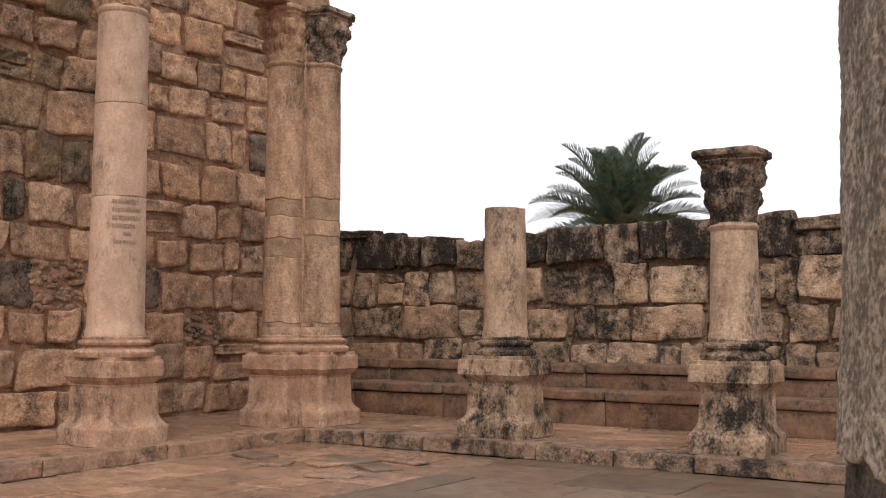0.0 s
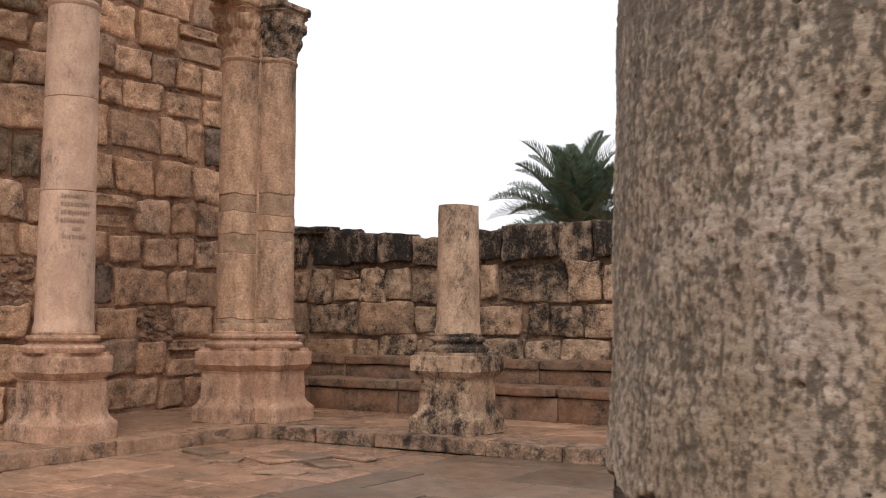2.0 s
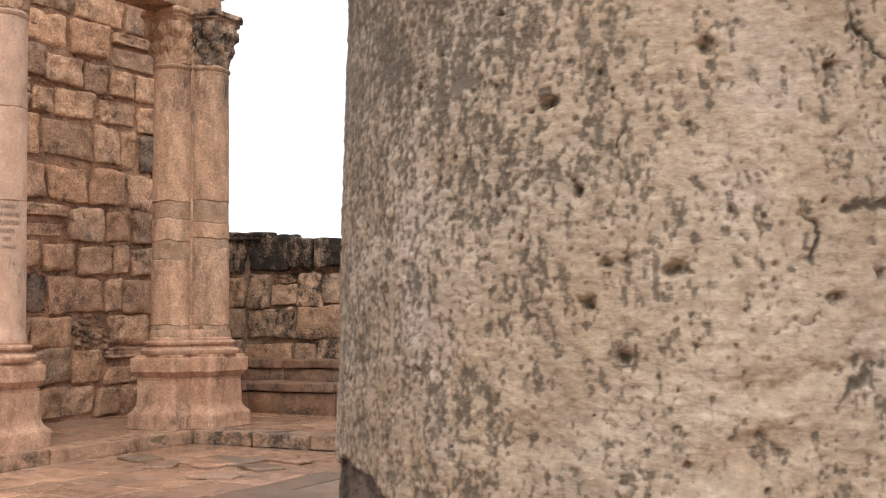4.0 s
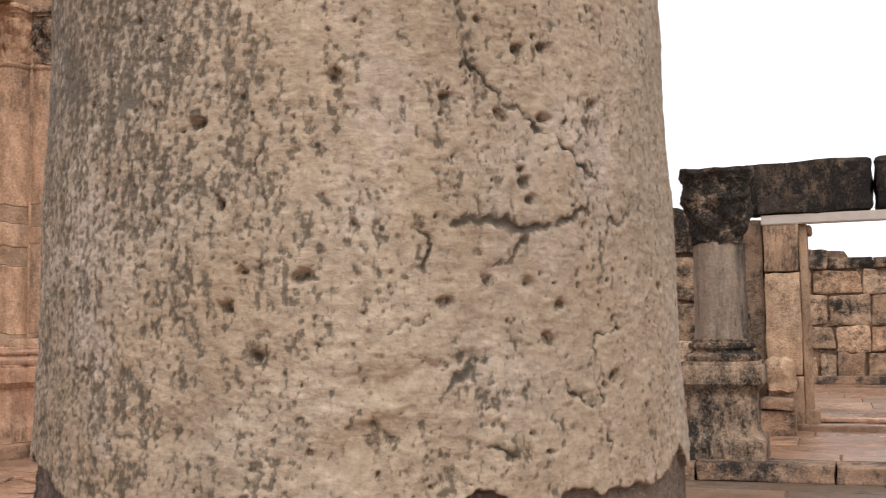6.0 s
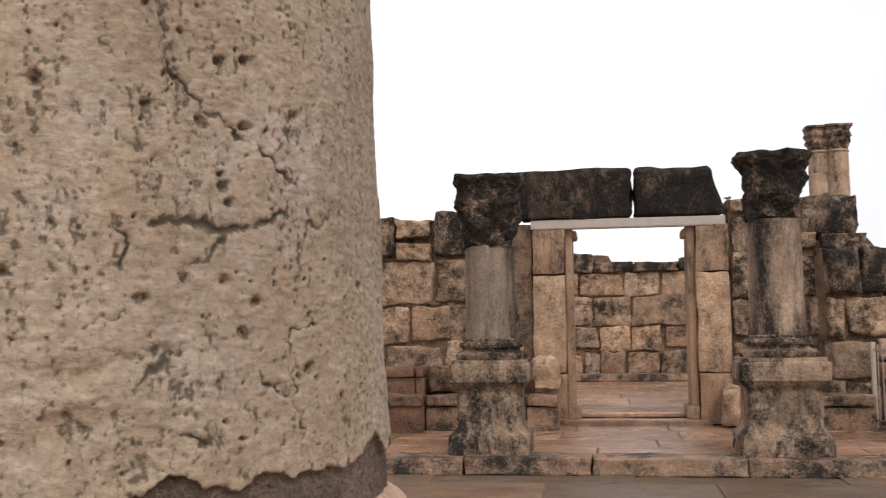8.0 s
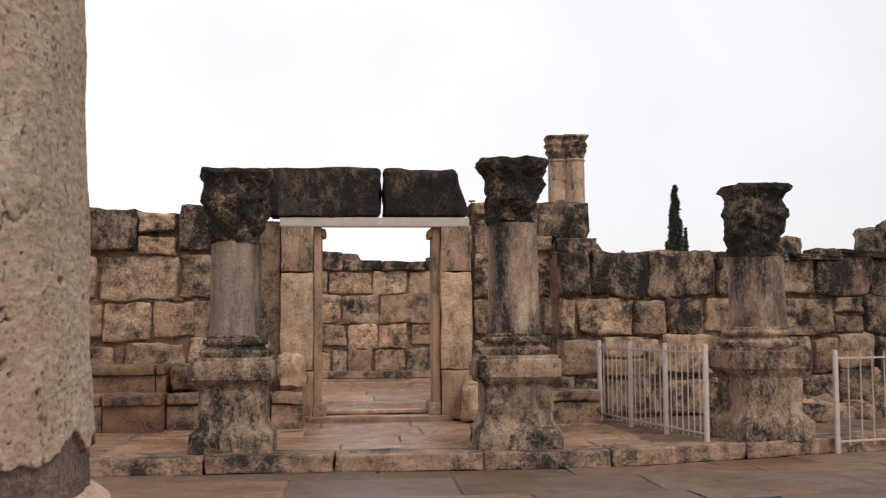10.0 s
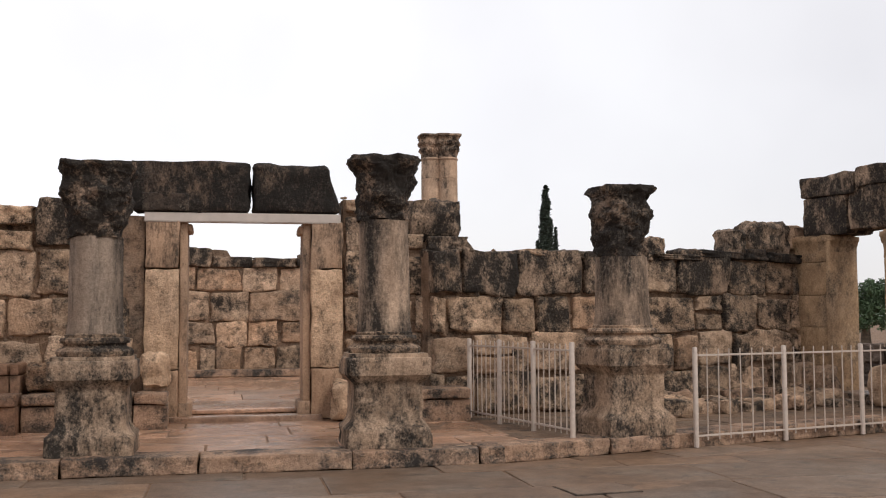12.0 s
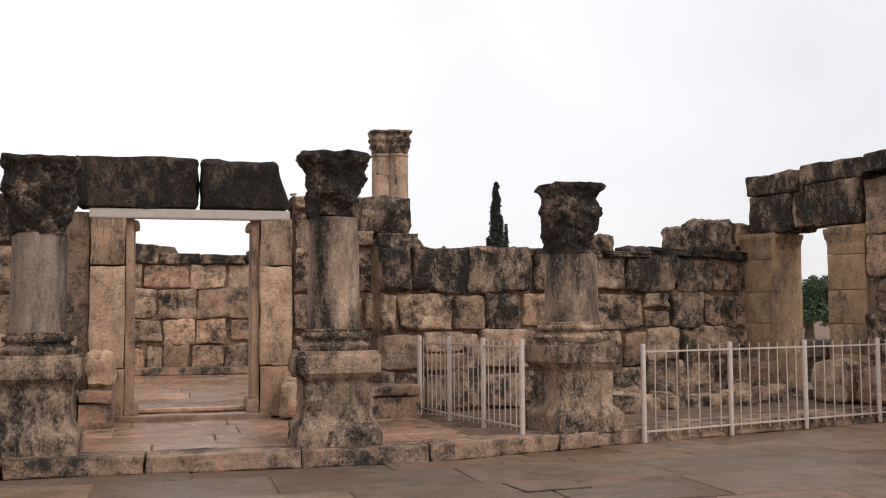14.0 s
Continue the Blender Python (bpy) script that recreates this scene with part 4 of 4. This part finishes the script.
for k, h in enumerate((0.52, 0.42, 0.48, 0.50, 0.42)):
    part("pier_stone", rough_box((0.70, 0.55, h - 0.001), 30 + k, 5, 0.010, 0.004, 3, Matrix.Translation((0.735, 0.275, zc + h / 2))), SOUTH, sdoor, smooth=True)
    part("pier_stone", rough_box((0.64, 0.55, h - 0.001), 40 + k, 5, 0.010, 0.004, 3, Matrix.Translation((2.35, 0.275, zc + h / 2))), SOUTH, sdoor, smooth=True)
    zc += h
for cx, cw in ((0.735, 0.6), (2.35, 0.54)):
    part("pier_core", rough_box((cw, 0.45, 2.3), 5, 3, 0.01, 0.0, 3, Matrix.Translation((cx, 0.275, 1.35))), SOUTH, sdoor)
for cx, cw in ((0.735, 0.80), (2.35, 0.74)):
    bm = square_loft([(0.36, 2.36), (0.365, 2.42), (0.385, 2.45), (0.40, 2.52), (0.41, 2.53), (0.41, 2.598)], cx, 8, 0.02, 0.005, 0.02, Matrix.Translation((cx, 0.275, 0)) @ Matrix.Diagonal((cw / 0.80, 0.76, 1, 1)))
    part("pier_capital", bm, SOUTH, sdoor, smooth=True)
part("pier_moulding", rough_box((0.10, 0.6, 2.32), 50, 6, 0.02, 0.006, 3, Matrix.Translation((1.05, 0.27, 1.37))), SOUTH, sdoor, smooth=True)
for x0, x1, z0, z1, sd in ((0.56, 1.42, 2.60, 3.22, 55), (1.43, 2.62, 2.64, 3.32, 56)):
    part("lintel_block", rough_box((x1 - x0, 0.62, z1 - z0), sd, 7, 0.05, 0.02, 3, Matrix.Translation(((x0 + x1) / 2, 0.28, (z0 + z1) / 2))), TOP, sdoor, "dark grey lintel stone", smooth=True)
for x0, x1, z0, z1, sd in ((0.56, 1.6, 3.19, 3.53, 57), (1.61, 2.7, 3.27, 3.58, 58), (2.71, 4.4, 3.34, 3.62, 59), (4.41, 6.0, 3.4, 3.66, 60)):
    part("cornice_stone", rough_box((x1 - x0, 0.66, z1 - z0), sd, 7, 0.04, 0.025, 4, Matrix.Translation(((x0 + x1) / 2, 0.27, (z0 + z1) / 2))), TOP, sdoor, "lichened cornice stone", smooth=True)
part("threshold", rough_box((0.95, 0.7, 0.16), 61, 5, 0.03, 0.01, 4, Matrix.Translation((1.63, 0.2, 0.22))), KERB, sdoor, smooth=True)
for k in range(16):
    r = random.Random(900 + k)
    boulder("rough fallen stone at foot of wall", 2.9 + k * 0.27 + r.uniform(-0.1, 0.1), 2.45 + r.uniform(-0.25, 0.2), 0.10, (r.uniform(0.25, 0.55), r.uniform(0.3, 0.45), r.uniform(0.14, 0.34)), EAST_GREY if k % 3 else KERB, 120 + k, r.uniform(-0.4, 0.4), True)

for k, (bx, by, bw, bh) in enumerate(((6.92, 2.80, 0.52, 0.60), (6.94, 2.33, 0.46, 0.56), (6.92, 1.02, 0.66, 0.62), (6.90, 0.32, 0.56, 0.58))):
    boulder("rounded pale boulder at foot of door pier", bx, by, 0.13, (0.42, bw, bh), EAST if k % 2 else JAMB, 410 + k, 0.0, True)
for k in range(12):
    r = random.Random(1300 + k)
    boulder("rough fallen stone at foot of wall", 2.7 + k * 0.36 + r.uniform(-0.12, 0.12), 1.75 + r.uniform(-0.25, 0.25), 0.11, (r.uniform(0.3, 0.65), r.uniform(0.3, 0.5), r.uniform(0.12, 0.30)), EAST_GREY if k % 4 else EAST, 320 + k, r.uniform(-0.5, 0.5), True)

wall("wall_garden", "low dark basalt wall beyond the ruin", Matrix.Translation((20.8, 11.0, 0)) @ Matrix.Rotation(radians(-34.7), 4, "Z"), 6.0, profile_of((0, 0.85), (3, 0.80), (6, 0.88)),
     lambda x, z, tp, r: BASALT, BASALT, z0=-0.1, seed=41, courses=(0.22, 0.30), lengths=(0.25, 0.5), chinks=60)

# ---- kerb and paving ----
def pieces(name, parent, size, count, mats, seed, soft=0.02, amp=0.008, cuts=2):
    return [box_mesh(name, size, seed + k, mats[k % len(mats)], cuts, soft, amp, 3, smooth=False) for k in range(count)]


def slab_field(name, label, m, x0, x1, y0, y1, z, mats, seed, sx=(0.7, 1.4), sy=(0.6, 0.95), gap=0.010, lift=0.004, bed=EARTH, skip=None, base_z=None):
    bm = bmesh.new()
    bmesh.ops.create_cube(bm, size=1, matrix=Matrix.Translation(((x0 + x1) / 2, (y0 + y1) / 2, z - 0.115)) @ Matrix.Diagonal((x1 - x0, y1 - y0, 0.2, 1)))
    body = link_mesh(name, bm, bed)
    body.matrix_basis = m
    tagged(body, label, "floor", kind="structure")
    lib = pieces("flagstone", body, (1.0, 0.8, 0.08), 6, mats, seed, 0.012, 0.004, 3)
    r, y = random.Random(seed), y0
    while y < y1 - 0.02:
        h = min(r.uniform(*sy), y1 - y)
        if y1 - y - h < 0.25:
            h = y1 - y
        x = x0 - r.uniform(0, 0.6)
        while x < x1:
            w = r.uniform(*sx)
            a, b = max(x, x0), min(x + w, x1)
            x += w
            if b - a < 0.12 or (skip and skip((a + b) / 2, y + h / 2)):
                continue
            mm = Matrix.Translation(((a + b) / 2, y + h / 2, z - 0.04 + r.uniform(-lift, lift))) @ Matrix.Rotation(r.uniform(-0.004, 0.004), 4, "X") @ Matrix.Diagonal(((b - a - gap), (h - gap) / 0.8, 1, 1))
            share("flagstone", lib[r.randrange(6)], body, mm)
        y += h
    return body


def kerb_line(label, m, length, seed, height=0.17, depth=0.45, mat=KERB):
    body = thing("kerb", label, "kerb", m)
    tagged(body, kind="structure")
    r, x = random.Random(seed), 0.0
    while x < length - 0.05:
        w = min(r.uniform(0.7, 1.5), length - x)
        part("kerb_stone", rough_box((w - 0.01, depth, height), seed + x, 9, 0.014, 0.014, 7, Matrix.Translation((x + w / 2, depth / 2 + r.uniform(-0.012, 0.012), height / 2 - 0.012 + r.uniform(-0.008, 0.006)))), mat, body, smooth=True)
        x += w


kerb_line("worn limestone kerb edging the raised aisle", Matrix.Translation((0.52, -0.60, 0)), 11.75, 4)
kerb_line("worn limestone kerb edging the raised aisle", WING @ Matrix.Translation((0.0, -0.03, 0)), 8.0, 6)
kerb_line("worn limestone kerb edging the raised aisle", Matrix.Translation((0.52, -0.62, 0)) @ Matrix.Rotation(radians(-90), 4, "Z") @ Matrix.Diagonal((1, -1, 1, 1)), 8.3, 8, mat=KERB_PINK)

# ---- fence ----
def fence(label, m, posts, bars, z0, h, z_foot):
    ob = thing("fence", label, "fence", m)
    r = random.Random(2)
    for px in posts:
        part("post", lathe([(0.029, z_foot), (0.029, z0 + h), (0.023, z0 + h + 0.012)], 12, 0, 1, 0, m=Matrix.Translation((px, 0, 0))), PAINT, ob, smooth=True)
    bar_me = bpy.data.meshes.new("bar")
    b = lathe([(0.0072, z0 + 0.05), (0.0072, z0 + h - 0.02), (0.004, z0 + h - 0.005)], 8, 0, 1, 0)
    b.to_mesh(bar_me)
    b.free()
    bar_me.materials.append(PAINT)
    for a, c in zip(posts, posts[1:]):
        for zr in (z0 + 0.10, z0 + h - 0.075):
            part("rail", rough_box((c - a - 0.05, 0.022, 0.022), 1, 1, 0.003, 0, 1, Matrix.Translation(((a + c) / 2, 0, zr))), PAINT, ob)
        for q in range(bars):
            share("bar", bar_me, ob, Matrix.Translation((a + (c - a) * (q + 1) / (bars + 1), 0, 0)) @ Matrix.Rotation(r.uniform(-0.006, 0.006), 4, "Y"))
    return ob


fence("cream painted metal railing along the kerb", WING @ Matrix.Translation((0, -0.075, 0)), (2.44, 3.75, 5.0, 6.36, 7.7), 7, 0.02, 1.04, 0.0)
ends = (WING @ Vector((1.04, 0.22, 0)), WING @ Vector((1.24, 2.78, 0)))
run = (ends[1] - ends[0]).length
fence("cream painted metal railing across the aisle", Matrix.Translation(ends[0]) @ Matrix.Rotation(math.atan2(ends[1].y - ends[0].y, ends[1].x - ends[0].x), 4, "Z"), (0, run / 3, 2 * run / 3, run), 6, 0.13, 1.0, 0.14)

# ---- palm, cypress, broadleaf tree ----
def frond(seed, length):
    r, bm = random.Random(seed), bmesh.new()
    n = 34
    pts = [Vector((length * t, 0, 0.10 * length * math.sin(t * 2.2) - 0.20 * length * t * t * t)) for t in [k / n for k in range(n + 1)]]
    for k in range(n):
        w = 0.022 * (1 - k / n) + 0.004
        a = [bm.verts.new(p + Vector(o)) for p in (pts[k], pts[k + 1]) for o in ((0, -w, 0), (0, w, 0), (0, 0, w))]
        for q in range(3):
            bm.faces.new((a[q], a[(q + 1) % 3], a[3 + (q + 1) % 3], a[3 + q]))
        if k < 4:
            continue
        for side in (-1, 1):
            for sub in (0.0, 0.5):
                t = (k + sub) / n
                ln = length * 0.20 * (math.sin(math.pi * min(1, t * 0.9 + 0.12)) ** 0.6) * r.uniform(0.85, 1.1)
                root = pts[k].lerp(pts[k + 1], sub)
                tip = root + Vector((ln * 0.75, side * ln * 0.62, ln * r.uniform(0.15, 0.42)))
                mid = root.lerp(tip, 0.5) + Vector((0, 0, ln * 0.05))
                wv = Vector((-0.3 * side, 0.6, 0)).normalized() * 0.018
                v = [bm.verts.new(c) for c in (root - wv * 0.5, root + wv * 0.5, mid + wv, tip, mid - wv)]
                bm.faces.new((v[0], v[1], v[2], v[4]))
                bm.faces.new((v[4], v[2], v[3]))
    me = bpy.data.meshes.new("frond")
    bm.to_mesh(me)
    bm.free()
    me.materials.append(PALM)
    return me


palm = thing("palm_tree", "date palm with dark green fronds behind wall", "palm", Matrix.Translation((-1.7, 14.0, 0)))
part("trunk", lathe(dense([(0.34, -0.05), (0.28, 0.6), (0.24, 3.3), (0.28, 3.78)], 0.12), 18, 0.03, 9, 4), BARK, palm, smooth=True)
fronds = [frond(s, 2.6) for s in range(4)]
prs = random.Random(31)
for k in range(56):
    up = 80 - 82 * (k / 55) ** 0.95 + prs.uniform(-6, 6)
    share("frond", fronds[k % 4], palm, Matrix.Translation((0, 0, 3.72)) @ Matrix.Rotation(k * 2.39996 + prs.uniform(-0.2, 0.2), 4, "Z") @ Matrix.Rotation(radians(-up), 4, "Y") @ Matrix.Rotation(prs.uniform(-0.4, 0.4), 4, "X") @ Matrix.Scale(prs.uniform(0.85, 1.05), 4))


def clumps(spots, size, seed, mat, name, parent):
    """A crown of many small leaf blades scattered round the given (place, radius) spots."""
    r = random.Random(seed)
    vs, fs = [], []
    for (c, rad, cnt) in spots:
        for _ in range(cnt):
            d = Vector((r.gauss(0, 1), r.gauss(0, 1), r.gauss(0, 1))).normalized() * rad * r.random() ** 0.4
            p = Vector(c) + Vector((d.x, d.y, d.z))
            a, b = Vector((r.gauss(0, 1), r.gauss(0, 1), r.gauss(0, 1))).normalized(), Vector((r.gauss(0, 1), r.gauss(0, 1), r.gauss(0, 1) + 0.6)).normalized()
            s = size * r.uniform(0.6, 1.3)
            k = len(vs)
            vs += [p - a * s * 0.4, p + a * s * 0.4, p + b * s]
            fs.append((k, k + 1, k + 2))
    me = bpy.data.meshes.new(name)
    me.from_pydata([tuple(v) for v in vs], [], fs)
    me.materials.append(mat)
    ob = share(name, me, parent, Matrix())
    return ob


cyp = thing("cypress_tree", "slim dark cypress tree standing far off", "cypress", Matrix.Translation((31.6, 60, 0)))
part("trunk", lathe(dense([(0.25, -0.1), (0.18, 3), (0.05, 9)], 0.5), 10, 0.02, 3, 1), BARK, cyp, smooth=True)
cr = random.Random(77)
clumps([((cr.uniform(-0.08, 0.08), cr.uniform(-0.1, 0.1), 0.8 + 9.8 * t), 0.08 + 0.92 * (1 - t) ** 0.75, 330 + int(330 * (1 - t))) for t in [k / 60 for k in range(61)]]
       + [((0.72, 0, 4.6 + 0.18 * k), 0.34 - 0.018 * k, 90) for k in range(18)] + [((-0.62, 0, 4.6 + 0.14 * k), 0.28 - 0.016 * k, 110) for k in range(16)], 0.16, 5, CYPRESS, "crown", cyp)

tree = thing("tree", "green broadleaf tree seen beyond the ruin", "tree", Matrix.Translation((43.2, 40, 0)))
part("trunk", lathe(dense([(0.28, -0.1), (0.2, 1.2), (0.12, 2.4)], 0.3), 10, 0.03, 3, 2), BARK, tree, smooth=True)
for k in range(5):
    part("limb", lathe([(0.09, 0), (0.03, 1.5)], 8, 0.01, 3, k, m=Matrix.Translation((0, 0, 1.0)) @ Matrix.Rotation(k * 1.26, 4, "Z") @ Matrix.Rotation(0.8, 4, "Y")), BARK, tree)
tr = random.Random(4)
clumps([((tr.uniform(-1.6, 1.6), tr.uniform(-1.6, 1.6), tr.uniform(0.9, 2.9)), tr.uniform(0.35, 0.7), 130) for _ in range(60)], 0.2, 6, LEAF, "crown", tree)

# ---- ground and paving, last for their many pieces ----
bm = bmesh.new()
bmesh.ops.create_grid(bm, x_segments=60, y_segments=60, size=1500)
for v in bm.verts:
    v.co.z = -0.10
tagged(link_mesh("ground", bm, EARTH), "bare brown earth round the ruin", "ground", kind="structure")
slab_field("floor_nave", "wet limestone flagstone floor of the nave", Matrix(), 3.4, 19.5, -8.9, -0.60, 0.0, (FLAG,), 3, (0.9, 1.9), (0.7, 1.15))
slab_field("floor_nave_worn", "worn broken pinkish flagstone floor of the nave", Matrix(), 0.52, 3.4, -8.9, -0.62, 0.0, (FLAG_PINK,), 5, (0.5, 1.2), (0.45, 0.8), 0.016, 0.008)
slab_field("floor_nave_south", "wet limestone flagstone floor of the nave", WING, 0.0, 8.0, -2.0, -0.02, -0.004, (FLAG,), 13, (0.9, 1.8), (0.6, 1.0))
slab_field("floor_aisle", "wet worn flagstone floor of the raised aisle", Matrix(), 0.5, 12.6, -0.18, 3.3, 0.148, (FLAG_PINK,), 7, (0.8, 1.6), (0.55, 0.9), 0.012, 0.004)
slab_field("floor_aisle_north", "worn flagstone floor of the north aisle", Matrix(), -2.2, 0.5, -8.9, 3.3, 0.148, (FLAG_PINK,), 9, (0.6, 1.2), (0.5, 0.9))
slab_field("floor_aisle_south", "worn flagstone floor of the aisle end", WING, 0.2, 7.6, 0.38, 3.4, 0.144, (EARTH_FLAG,), 11, (0.8, 1.5), (0.6, 0.9))
slab_field("floor_aisle_west", "flagstone floor of the west aisle", Matrix(), 0.5, 19.5, -13.5, -8.9, 0.148, (FLAG_PINK,), 15, (1.0, 1.8), (0.8, 1.2))
slab_field("floor_court", "pale flagstone floor of the court", Matrix(), 5.5, 16.0, 3.31, 12.0, 0.215, (FLAG_PINK,), 17, (1.0, 1.9), (0.8, 1.2))
part_step = rough_box((10.4, 0.5, 0.16), 77, 6, 0.03, 0.01, 2, Matrix.Translation((10.7, 11.7, 0.29)))
tagged(link_mesh("court_step", part_step, KERB, smooth=True), "low stone step along foot of court wall", "step")

cover = thing("drain_cover", "square stone cover set in the wet floor", "drain cover", Matrix.Translation((12.58, -2.25, 0)) @ Matrix.Rotation(0.12, 4, "Z"))
part("rim", rough_box((0.59, 0.47, 0.03), 3, 3, 0.004, 0.002, 3, Matrix.Translation((0, 0, -0.007))), CRACK, cover)
part("lid", rough_box((0.56, 0.44, 0.04), 4, 3, 0.004, 0.002, 3, Matrix.Translation((0, 0, -0.008))), FLAG, cover)

rs = random.Random(66)
for k in range(9):
    x, y = rs.uniform(0.9, 3.2), rs.uniform(-2.9, -0.9)
    ob = link_mesh("broken_slab", rough_box((rs.uniform(0.3, 0.8), rs.uniform(0.2, 0.5), 0.03), 500 + k, 4, 0.008, 0.01, 5, Matrix.Translation((0, 0, 0.006))), FLAG_PINK if k % 3 else FLAG, smooth=True)
    ob.matrix_basis = Matrix.Translation((x, y, 0.003)) @ Matrix.Rotation(rs.uniform(-0.5, 0.5), 4, "Z") @ Matrix.Rotation(rs.uniform(-0.012, 0.012), 4, "X")
    tagged(ob, "broken worn slab lying in the floor", "slab", group="broken floor slabs")
